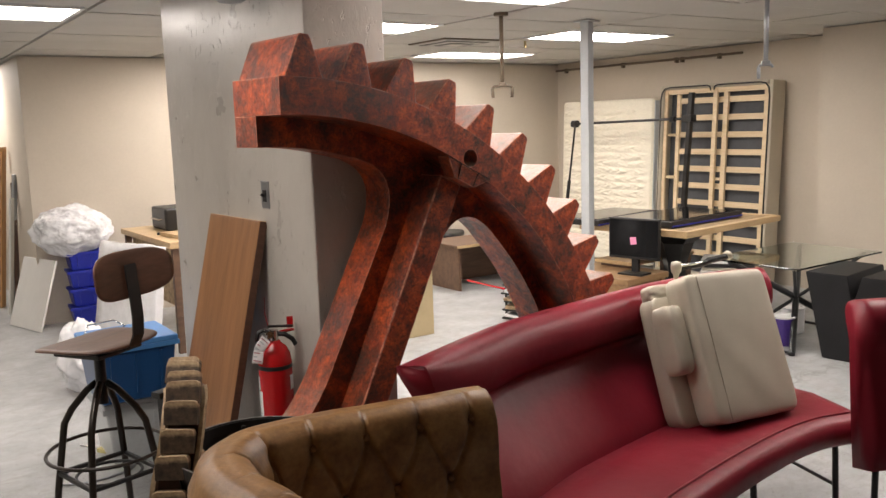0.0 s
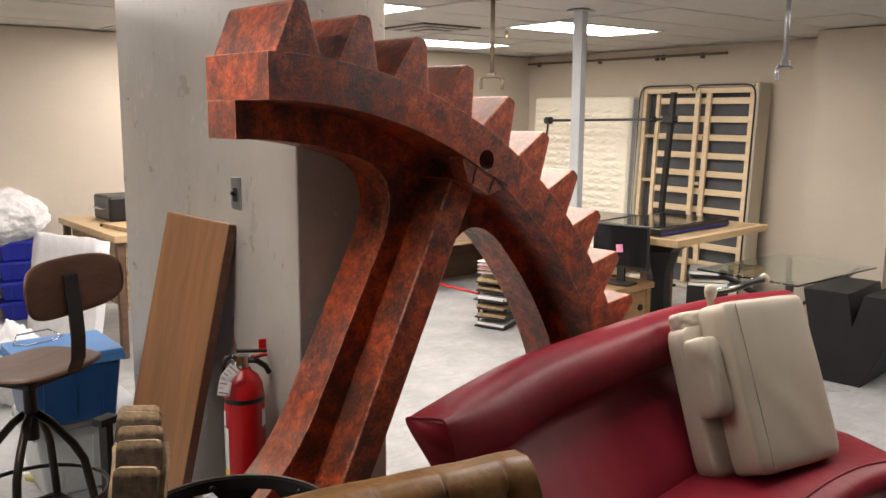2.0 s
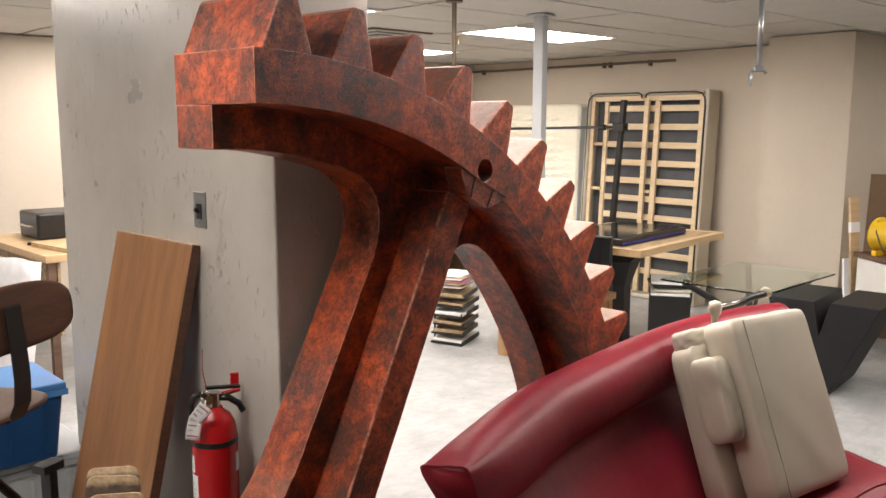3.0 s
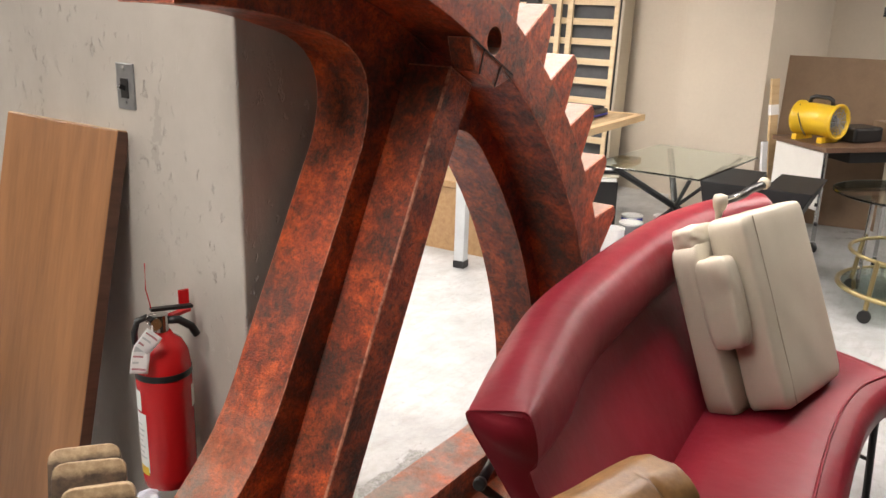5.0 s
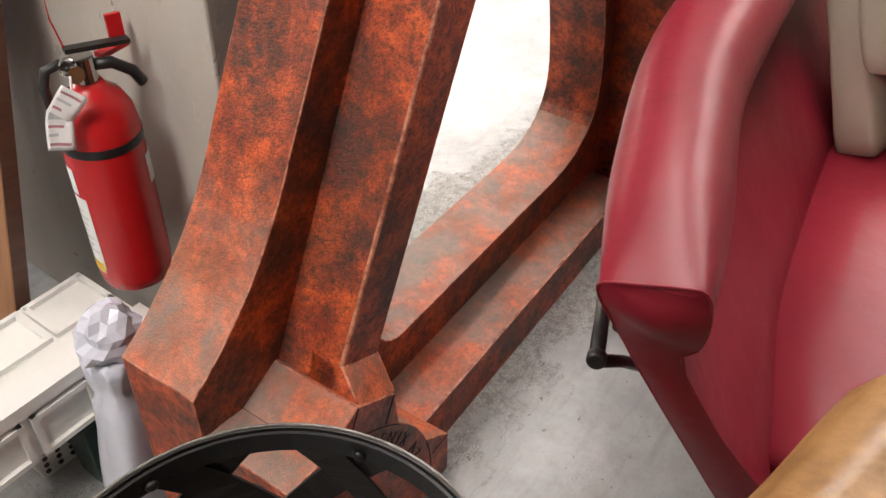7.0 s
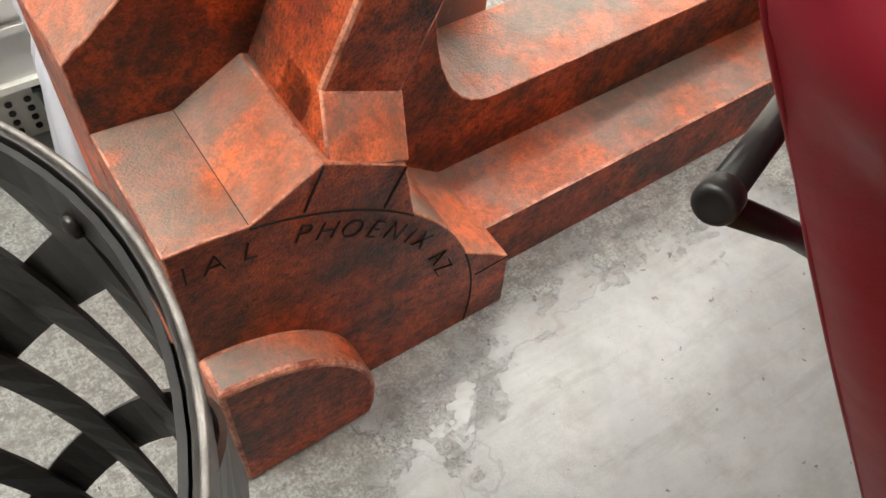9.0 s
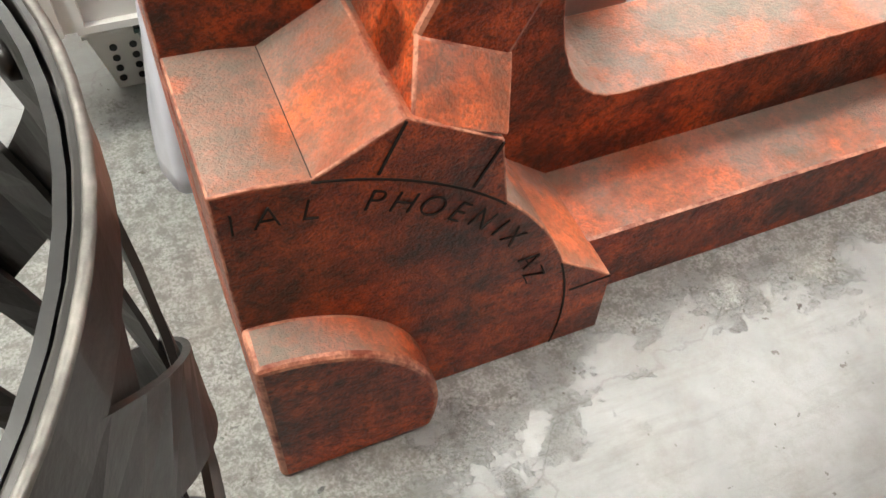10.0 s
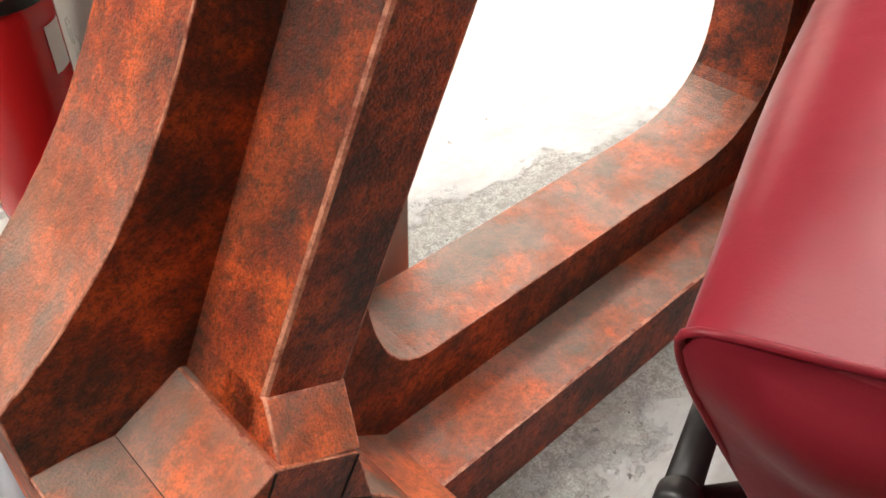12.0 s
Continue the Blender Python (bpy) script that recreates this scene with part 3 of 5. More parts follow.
BUTTONS = [(S_END - 0.07 - 0.155 * k, ROW) for k in range(9)] + [(S_END - 0.145 - 0.155 * k, 0.785) for k in range(8)] + [(S_END - 0.07 - 0.155 * k, 0.63) for k in range(9)]


def fold(s, z, a, b):
    """Distance to the fold between two buttons."""
    d = Vector((b[0] - a[0], b[1] - a[1]))
    t = max(0, min(1, ((s - a[0]) * d.x + (z - a[1]) * d.y) / d.length_squared))
    return math.hypot(s - a[0] - t * d.x, z - a[1] - t * d.y)


FOLDS = [(a, b) for a in BUTTONS for b in BUTTONS if a[1] > b[1] + 0.1 and a[1] < b[1] + 0.2 and abs(a[0] - b[0]) < 0.1]


def tuft(s, z, o):
    """Relief of the leather: button pits, folds between them, short pleats over the roll."""
    h = 0.004 * noise.noise(Vector((s * 7, z * 7, 1.7)))
    if o > 0.0 and z > 0.5:
        for b in BUTTONS:
            d = math.hypot(s - b[0], z - b[1])
            if d < 0.12:
                h -= 0.015 * math.exp(-(d / 0.026) ** 2) + 0.015 * math.exp(-(d / 0.012) ** 2)
        if 0.58 < z < ROW + 0.02:
            for a, b in FOLDS:
                if abs(s - a[0]) < 0.14:
                    h -= 0.012 * math.exp(-(fold(s, z, a, b) / 0.0055) ** 2)
        h += 0.01 * min(1.0, o / 0.05)
        if z >= ROW:
            for b in BUTTONS[:9]:
                h -= 0.007 * math.exp(-((s - b[0]) / 0.006) ** 2) * max(0.0, min(1.0, o / 0.05))
    return h


def resample(prof, n):
    P = [Vector(p) for p in prof]
    cum = [0.0]
    for a, b in zip(P, P[1:]):
        cum.append(cum[-1] + (b - a).length)
    out = []
    for k in range(n + 1):
        x = cum[-1] * k / n
        i = max(j for j in range(len(P)) if cum[j] <= x + 1e-9)
        i = min(i, len(P) - 2)
        out.append(P[i].lerp(P[i + 1], (x - cum[i]) / (cum[i + 1] - cum[i])))
    return out


TP = resample(tan_prof, 160)
rows = []
for k in range(TN + 1):
    p = path[k]
    d = path[min(k + 1, TN)] - path[max(k - 1, 0)]
    n = Vector((d.y, -d.x)).normalized()
    row = []
    for i, (o, z) in enumerate(TP):
        t = TP[min(i + 1, 160)] - TP[max(i - 1, 0)]
        nn = Vector((-t.y, t.x))
        nn.normalize()
        h = tuft(run[k], z, o)
        row.append((*(p + n * (o + nn.x * h)), z + nn.y * h))
    rows.append(row)
part("backrest", grid_mesh(rows, True, True), TAN, chair, "tufted tan leather back and arm", True)
for s_, z_ in BUTTONS:
    k = min(range(TN + 1), key=lambda i: abs(run[i] - s_))
    d = path[min(k + 1, TN)] - path[max(k - 1, 0)]
    n = Vector((d.y, -d.x)).normalized()
    o = min(TP, key=lambda q: abs(q.y - z_) + (1 if q.x < 0.05 else 0)).x
    p = path[k] + n * (o - 0.013)
    b = part("button", lathe([(0.011, 0), (0.01, 0.004), (0.005, 0.007), (0.001, 0.008)], 12), TAN, chair, smooth=True)
    b.matrix_basis = Matrix.Translation((p.x, p.y, z_)) @ Vector((n.x, n.y, 0.15)).to_track_quat("Z", "Y").to_matrix().to_4x4()
bevel(part("seat", box((0.72, 0.6, 0.5), (1.27, 1.98, 0.25), (0, 0, -6)), TAN, chair), 0.04, 4)


# lettering and cut lines on the hub
def letter(ch, ang, r):
    """One engraved capital set round the hub."""
    cu = bpy.data.curves.new("letter", "FONT")
    cu.body, cu.size, cu.align_x, cu.align_y, cu.extrude = ch, 0.041, "CENTER", "CENTER", 0.0008
    cu.offset = -0.0009
    ob = bpy.data.objects.new("letter", cu)
    me = bpy.data.meshes.new_from_object(ob)
    a = radians(ang)
    me.transform(Matrix.Translation((r * math.cos(a), -0.0012, HC + r * math.sin(a))) @ Matrix.Rotation(-(a - math.pi / 2), 4, "Y") @ Matrix.Rotation(math.pi / 2, 4, "X"))
    bm = bmesh.new()
    bm.from_mesh(me)
    bpy.data.objects.remove(ob)
    part("letter", bm, INK, hubp)


for ch, ang, r in (("I", 87.4, 0.365), ("A", 82.4, 0.366), ("L", 76.2, 0.368), ("P", 66.8, 0.375), ("H", 61.8, 0.374), ("O", 56.4, 0.374), ("E", 50.8, 0.374), ("N", 45.2, 0.375), ("I", 40.0, 0.375), ("X", 35.4, 0.375), ("A", 25.5, 0.37), ("Z", 20.0, 0.366)):
    letter(ch, ang, r)


def strip(p, q, w=0.003):
    d = Vector((q[0] - p[0], q[1] - p[1]))
    n = Vector((-d.y, d.x)).normalized() * w / 2
    return slab([[(p[0] + n.x, p[1] + n.y), (q[0] + n.x, q[1] + n.y), (q[0] - n.x, q[1] - n.y), (p[0] - n.x, p[1] - n.y)]], -0.0012, 0.001)


for a0, a1 in ((18.5, -9.5), (77, 44)):
    part("cut_line", slab([arc(0, HC, HR - 0.002, a0, a1, 16) + arc(0, HC, HR - 0.0045, a1, a0, 16)], -0.0012, 0.001), INK, hubp)
for p, q in (((0.152, 0.450), (0.178, 0.508)), ((0.250, 0.393), (0.277, 0.447)), ((0.407, 0.128), (0.466, 0.131))):
    part("cut_line", strip(p, q), INK, hubp)
for o, o2 in ((0.012, 0.02), (-0.07, -0.075)):
    part("cut_line", strip(spoke(1.2, o), spoke(1.262, o2)), INK, rim)
part("cut_line", strip(spoke(1.262, 0.09), spoke(1.262, -0.14)), INK, rim)

# settee details: piping, end welt, legs
def settee_line(off, z, t0, t1, n=40):
    return [(*settee_at(t0 + (t1 - t0) * k / n, off), z) for k in range(n + 1)]


part("piping", tube(settee_line(0.655, 0.4965, 0.13, 1.0), 0.005, 8), BURGUNDY, settee, smooth=True)
ew = [(*settee_at(lead(z) + 0.0005, o), z) for o, z in SOFT_END]
part("piping", tube([(p[0] - 0.001, p[1], p[2]) for p in ew], 0.002, 8, True), BURGUNDY, settee, smooth=True)
for t, o in ((0.2, 0.66), (0.55, 0.68), (0.93, 0.68), (0.45, 0.0), (0.62, 0.02), (0.95, 0.1)):
    p = settee_at(t, o)
    q = settee_at(t, o + (0.02 if o > 0.5 else -0.04))
    bm = bmesh.new()
    add_tube(bm, [(p.x, p.y, 0.39), (q.x, q.y, 0.03)], 0.013, 10)
    add_cyl(bm, 0.026, 0.022, (q.x, q.y, 0.0), (q.x, q.y, 0.035), 16)
    part("leg", bm, BLACK, settee, "black steel leg with a rubber foot")
for t in (0.55, 0.93):
    p, q = settee_at(t, 0.02), settee_at(t, 0.68)
    part("stretcher", tube([(p.x, p.y, 0.2), (q.x, q.y, 0.2)], 0.008, 8), BLACK, settee)
part("frame_tube", tube([(1.676, 2.652, 0.815), (1.754, 2.68, 0.799), (1.9, 2.735, 0.77)], 0.0105, 16), BLACK, settee, "black steel tube under the back", True)
part("frame_tube", tube([(1.682, 2.651, 0.806), (1.798, 2.65, 0.70), (2.02, 2.60, 0.49)], 0.0095, 16), BLACK, settee, "black steel tube under the back", True)
part("tube_cap", lathe([(0.004, 0.0015), (0.008, 0.0), (0.0115, 0.0005), (0.0132, 0.003), (0.0132, 0.016), (0.0105, 0.02)], 20), BLACK, settee, "black end cap", True).matrix_basis = Matrix.Translation((1.667, 2.6485, 0.8175)) @ Vector((0.078, 0.028, -0.016)).to_track_quat("Z", "Y").to_matrix().to_4x4()

# second settee section
settee2 = thing("settee_section", "burgundy vinyl settee section with a rolled back", "sofa")
C2 = [(3.44, 2.07), (3.65, 1.95), (3.86, 1.80), (4.05, 1.6)]


def section_at(t, off):
    p = spline(C2, t)
    d = spline(C2, min(t + 0.02, 1)) - spline(C2, max(t - 0.02, 0))
    return p + Vector((d.y, -d.x)).normalized() * off


upright = [(o if z > 0.84 else (0.09 + 0.3 * (o - 0.09) if i > 12 else -0.02 + 0.2 * (o + 0.02)), z) for i, (o, z) in enumerate(back_prof)]
part("backrest", grid_mesh([[(*section_at(k / 16, o), z) for o, z in upright] for k in range(17)], True, True), BURGUNDY, settee2, smooth=True)
part("seat", grid_mesh([[(*section_at(k / 16, o), z) for o, z in seat_prof] for k in range(17)], True, True), BURGUNDY, settee2, smooth=True)
for t, o in ((0.1, 0.66), (0.9, 0.66), (0.1, 0.1), (0.9, 0.1)):
    p = section_at(t, o)
    part("leg", cyl(0.013, (p.x, p.y, 0), (p.x, p.y, 0.4), 10), BLACK, settee2)

# ---- cream seat cushions on the settee ----
def pillow(size, puff=0.25, seg=14, k=11.0):
    """A rounded block, fuller in the middle, slack at its skin."""
    bm = bmesh.new()
    bmesh.ops.create_cube(bm, size=1.0)
    bmesh.ops.subdivide_edges(bm, edges=bm.edges[:], cuts=seg, use_grid_fill=True)
    for v in bm.verts:
        x, y, z = (2 * c for c in v.co)
        l = (abs(x) ** k + abs(y) ** k + abs(z) ** k) ** (1 / k)
        m = max(abs(x), abs(y), abs(z), 1e-6)
        s = m / l if l > 0 else 1
        x, y, z = x * s, y * s, z * s
        f = 1 + puff * (1 - x * x) * (1 - z * z)
        n = 0.004 * noise.noise(Vector((x * 2.1 + size[0] * 9, y * 2, z * 2.3)))
        v.co = (x * size[0] / 2 + n, y * size[1] / 2 * f + n, z * size[2] / 2 + n)
    return bm


# the leaning frame that the cushions share
CX = Vector((0.44, -0.055, 0)).normalized()
CZ = Vector((0.10, 0.207, 0.53))
CZ = CZ.normalized()
CY = CZ.cross(CX).normalized()
CX = CY.cross(CZ).normalized()
CX, CZ = CX * math.cos(radians(4.5)) + CZ * math.sin(radians(4.5)), CZ * math.cos(radians(4.5)) - CX * math.sin(radians(4.5))


def cushion(loc, size, label, puff=0.06, k=11.0, face_seam=False):
    t = new("seat_cushion")
    o = Vector((3.207, 2.42, 0.835)) + CX * loc[0] + CY * loc[1] + CZ * loc[2]
    t.matrix_basis = Matrix.Translation(o) @ Matrix((CX, CY, CZ)).transposed().to_4x4()
    tagged(t, label, "cushion")
    part("cover", pillow(size, puff, 20, k), CREAM, t, smooth=True)
    w, d, h = size
    if face_seam:
        pts = []
        for k in range(25):
            z = -0.96 + 1.92 * k / 24
            pts.append((-w / 2 * 0.72, -d / 2 * (1 + puff * 0.48 * (1 - z * z)) - 0.0005, z * h / 2))
        part("seam", tube(pts, 0.0022, 6), SEAM, t, "stitched seam down the face")
    return t


SEAM = mat("seam_thread", (0.42, 0.38, 0.3), 0.7, noise_scale=30, amount=0.2)
cushion((0.008, 0.065, -0.012), (0.485, 0.13, 0.62), "cream leather seat cushion standing on the burgundy settee", k=15.0, face_seam=True)
cushion((-0.05, 0.185, -0.035), (0.52, 0.10, 0.56), "cream leather back cushion leaning on the settee back")
cushion((-0.2, 0.185, 0.25), (0.18, 0.085, 0.09), "small cream leather headrest pad on the cushion", 0.1, 5.0)
cushion((-0.28, 0.10, 0.045), (0.09, 0.11, 0.285), "small cream leather bolster beside the cushions", 0.1, 6.0)
lever = thing("lever_handle", "black and chrome lever with a pale knob lying on the cushions", "lever", (3.08, 2.655, 1.10), -10.5)
part("rail", tube([(0.005, 0, 0.035), (0.1, 0, 0.036), (0.2, 0, 0.04)], 0.0065, 8), CHROME, lever, "thin chrome rail", True)
part("arm", tube([(0.02, 0.012, 0.026), (0.13, 0.012, 0.026), (0.16, 0.006, 0.03), (0.2, 0.004, 0.04), (0.27, 0, 0.047), (0.295, 0, 0.048)], 0.0135, 10), BLACK, lever, smooth=True)
part("knob", lathe([(0.008, -0.05), (0.012, 0.0), (0.02, 0.012), (0.024, 0.035), (0.021, 0.052), (0.004, 0.058)], 16), CREAM, lever, "pale grey knob", True)
part("end_knob", lathe([(0.013, 0), (0.02, 0.004), (0.021, 0.018), (0.013, 0.026), (0.002, 0.028)], 16), CREAM, lever, "pale end knob", True).matrix_basis = pose(0.29, 0, 0.048, 0, 70, 0)

# ---- panel, extinguisher and switch at the pier ----
panel = new("veneer_board")
panel.matrix_basis = pose(1.458, 3.853, 0.004, 0, 0, -0.5) @ pose(0, 0, 0, 0, 13.2, 0)
tagged(panel, "brown wood veneer panel leaning against the pier", "panel")
bevel(part("board", box((0.036, 0.535, 1.40), (0, 0.2675, 0.70)), OAK, panel), 0.003)
part("edge_band", box((0.034, 0.002, 1.396), (0, -0.0012, 0.70)), DARKWOOD, panel, "darker edge band")
part("edge_band", box((0.034, 0.53, 0.002), (0, 0.2675, 1.4012)), PINE, panel, "pale top edge")

ext = thing("fire_extinguisher", "red fire extinguisher with white tag hung on the pier", "fire extinguisher", (1.662, 3.595, 0.482), -20)
ext.matrix_basis = ext.matrix_basis @ Matrix.Diagonal((1, 1, 1.1, 1))
part("tank", lathe([(0.058, 0), (0.066, 0.006), (0.069, 0.03), (0.069, 0.30), (0.064, 0.335), (0.05, 0.36), (0.03, 0.375), (0.024, 0.385)], 40), RED, ext, smooth=True)
part("strap", lathe([(0.0705, 0.282), (0.0705, 0.297)], 40), BLACK, ext, "black rubber strap")
part("valve", cyl(0.02, (0, 0, 0.38), (0, 0, 0.425), 16), CHROME, ext, "chrome valve")
part("lever", box((0.105, 0.018, 0.007), (0.03, 0, 0.436), (0, 4, 0)), BLACK, ext, "black squeeze lever")
part("handle", tube([(0.012, 0.0, 0.408), (0.045, -0.004, 0.405), (0.075, -0.008, 0.385), (0.088, -0.01, 0.362)], 0.010, 8), BLACK, ext, "black carrying handle", True)
part("hose", tube([(-0.012, -0.012, 0.412), (-0.04, -0.02, 0.43), (-0.062, -0.02, 0.425), (-0.07, -0.018, 0.40), (-0.068, -0.012, 0.365), (-0.071, -0.008, 0.31)], 0.008, 10), BLACK, ext, smooth=True)
part("gauge", lathe([(0.014, 0), (0.014, 0.012)], 16), CHROME, ext).matrix_basis = pose(-0.02, -0.02, 0.412, 90, 0, 0)
part("pin_ring", tube([(-0.028 + 0.014 * math.cos(k * math.pi / 8), -0.026, 0.425 + 0.014 * math.sin(k * math.pi / 8)) for k in range(16)], 0.0018, 6, True), CHROME, ext)


def wrap(r, a0, a1, z0, z1, n=10):
    return grid_mesh([[(r * math.cos(radians(a0 + (a1 - a0) * k / n)), r * math.sin(radians(a0 + (a1 - a0) * k / n)), z) for z in (z0, z1)] for k in range(n + 1)])


part("label", wrap(0.0702, 172, 208, 0.05, 0.20), WHITE, ext, "white instruction label", True)
part("label", wrap(0.0702, 168, 196, 0.205, 0.255), WHITE, ext, smooth=True)
part("label", wrap(0.0702, 318, 345, 0.20, 0.255), WHITE, ext, smooth=True)
part("label", wrap(0.0704, 176, 206, 0.042, 0.064), YELLOW, ext, "yellow stripe on the label", True)
for k in range(7):
    part("text_bar", wrap(0.0705, 176, 203 - (k * 7) % 11, 0.085 + 0.014 * k, 0.089 + 0.014 * k, 6), POLE, ext, smooth=True)


def tag_at(x, z, out=0.0):
    """The paper tag: creased across its middle, the lower half hanging straighter."""
    y = 0.004 * noise.noise(Vector((x * 40, z * 30, 2.0))) - out
    if z < 0.01:
        a, dz = radians(-30), z - 0.01
        x, z = x * math.cos(a) + dz * math.sin(a), 0.01 + dz * math.cos(a) - x * math.sin(a)
        y -= 0.25 * (0.01 - z)
    return (x, y, z)


tag = part("tag", grid_mesh([[tag_at(-0.021 + 0.042 * i / 6, -0.042 + 0.105 * j / 14) for j in range(15)] for i in range(7)]), WHITE, ext, "creased white paper inspection tag", True)
tag.matrix_basis = pose(-0.074, -0.058, 0.362, 8, 40, -14)
tag.modifiers.new("paper", "SOLIDIFY").thickness = 0.0008
ROSE = mat("faded_red_print", (0.55, 0.25, 0.28), 0.7, noise_scale=30, amount=0.3)
for k in range(7):
    z = 0.05 - 0.014 * k
    part("text_bar", grid_mesh([[tag_at(-0.017 + (0.032 - 0.009 * (k % 3)) * i / 4, z + q, 0.0012) for q in (0, 0.0045)] for i in range(5)]), ROSE if k % 2 == 0 else POLE, tag)
part("string", tube([(-0.028, -0.026, 0.413), (-0.034, -0.045, 0.408), (-0.04, -0.058, 0.392)], 0.002, 6), WHITE, ext)
part("wire", tube([(-0.02, 0, 0.44), (-0.03, 0.0, 0.49), (-0.028, 0, 0.55)], 0.0015, 6), RED, ext)
part("bracket", box((0.026, 0.008, 0.042), (0.075, 0.04, 0.44)), RED, ext, "red wall bracket")
part("bracket_arm", box((0.06, 0.02, 0.008), (0.06, 0.032, 0.41), (0, 0, 26)), RED, ext)

sw = new("light_switch")
sw.matrix_basis = pose(1.7855, 3.836, 1.485, 0, 0, -2.15)
tagged(sw, "brushed steel light switch plate on the pier", "switch")
bevel(part("plate", box((0.006, 0.075, 0.118)), GALV, sw), 0.002)
part("toggle_plate", box((0.004, 0.03, 0.05), (-0.004, 0, -0.005)), BLACK, sw)
part("toggle", box((0.02, 0.009, 0.012), (-0.012, 0, -0.002), (0, 25, 0)), BLACK, sw)
for z in (-0.042, 0.042):
    part("screw", cyl(0.004, (-0.003, 0, z), (-0.005, 0, z), 10), GALV, sw)
dome = thing("ceiling_fitting", "beige round fitting under the ceiling by the pier", "fitting", (1.627, 3.717, CEIL))
part("dome", lathe([(0.10, 0), (0.10, -0.02), (0.088, -0.03), (0.088, -0.16), (0.075, -0.195), (0.045, -0.215), (0.002, -0.222)], 32), POLE, dome, smooth=True)

# ---- steel lattice stand ----
basket = thing("steel_lattice_stand", "black steel strap lattice stand with a flat rim", "stand", (1.165, 2.751, 0))
ZT, ZB, BR = 0.832, 0.01, 0.242


def lat(a, z):
    """A drum that bulges slightly."""
    f = (z - ZB) / (ZT - ZB)
    r = 0.13 + (BR - 0.13) * f + 0.05 * math.sin(math.pi * f)
    return Vector((r * math.cos(a), r * math.sin(a), z))


def ring_band(r, z0, z1, th=0.006, seg=72):
    return grid_mesh([[(rr * math.cos(k * 2 * math.pi / seg), rr * math.sin(k * 2 * math.pi / seg), z) for rr, z in ((r, z0), (r, z1), (r - th, z1), (r - th, z0))] for k in range(seg + 1)], True)


WORN = mat("worn_steel", (0.34, 0.32, 0.3), 0.5, 0.6, 30, 0.6, 0.3, 150)
bevel(part("rim_band", ring_band(BR + 0.002, ZT - 0.035, ZT), STEEL, basket), 0.001)
part("rim_band", ring_band(BR - 0.006, ZT - 0.034, ZT - 0.003, 0.004), BLACK, basket)
part("rim_edge", tube([((BR + 0.001) * math.cos(k * math.pi / 48), (BR + 0.001) * math.sin(k * math.pi / 48), ZT) for k in range(96)], 0.0022, 6, True), WORN, basket, "bright worn edge of the rim", True)
for k in range(9):
    for hand in (1, -1):
        rows = []
        for i in range(31):
            f = i / 30
            a = (k + 0.25 * hand) * 2 * math.pi / 9 + hand * f * 2.5
            z = ZT - 0.02 - f * (ZT - 0.022)
            c = lat(a, z)
            t = (lat(a + 0.02 * hand, z - 0.0085) - c).normalized()
            out = Vector((math.cos(a), math.sin(a), 0))
            side = t.cross(out).normalized() * 0.023
            o = out * (0.003 * hand - 0.006)
            rows.append([tuple(c + o + side + out * 0.002), tuple(c + o - side + out * 0.002), tuple(c + o - side - out * 0.002), tuple(c + o + side - out * 0.002)])
        part("strap", grid_mesh(rows, True, True), STEEL, basket)
for k in range(6):
    a = (k + 0.25) * 2 * math.pi / 6
    o = part("bolt", lathe([(0.008, 0), (0.007, 0.004), (0.002, 0.006)], 12), STEEL, basket, smooth=True)
    o.matrix_basis = Matrix.Translation(((BR - 0.012) * math.cos(a), (BR - 0.012) * math.sin(a), ZT - 0.022)) @ Matrix.Rotation(a, 4, "Z") @ Matrix.Rotation(-math.pi / 2, 4, "Y")

# ---- slatted wooden rack ----
rack = thing("slatted_wood_rack", "weathered wooden rack of short rounded slats, curved at its top", "rack")
RACK = [(1.034, 2.935, 1.088), (1.014, 2.892, 1.087), (1.0, 2.855, 1.075), (0.981, 2.82, 1.051), (0.96, 2.79, 1.005), (0.938, 2.775, 0.935), (0.91, 2.762, 0.86), (0.89, 2.752, 0.77), (0.872, 2.744, 0.68), (0.856, 2.737, 0.59), (0.84, 2.73, 0.5), (0.826, 2.724, 0.41), (0.812, 2.718, 0.32), (0.8, 2.712, 0.23), (0.788, 2.706, 0.14)]


def slat_mesh():
    """A short thick board with rounded, worn top corners."""
    w, h = 0.048, 0.068
    top = [(-w, -h), (-w, -0.018)] + corner((-w, -0.018), (-w, 0.0), (-w + 0.018, 0.0), 4)[1:] + corner((w - 0.018, 0.0), (w, 0.0), (w, -0.018), 4) + [(w, -h)]
    return slab([top], -0.014, 0.014)




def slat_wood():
    """Pale rubbed, lit tops over grimy faces with their shade painted in."""
    m, nt, b, v = fresh("grimy_shaded_slat_wood")
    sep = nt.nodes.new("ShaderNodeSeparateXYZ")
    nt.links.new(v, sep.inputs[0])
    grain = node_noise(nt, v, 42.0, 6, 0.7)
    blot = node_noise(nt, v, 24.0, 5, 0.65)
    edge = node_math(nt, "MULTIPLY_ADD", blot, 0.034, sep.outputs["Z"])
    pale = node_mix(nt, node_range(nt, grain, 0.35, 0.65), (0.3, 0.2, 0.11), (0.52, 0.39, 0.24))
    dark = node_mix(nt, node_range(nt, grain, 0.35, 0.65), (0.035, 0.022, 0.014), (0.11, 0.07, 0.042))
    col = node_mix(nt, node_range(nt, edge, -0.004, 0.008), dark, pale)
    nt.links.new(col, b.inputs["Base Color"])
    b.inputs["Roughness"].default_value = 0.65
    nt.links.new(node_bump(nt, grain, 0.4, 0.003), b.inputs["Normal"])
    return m


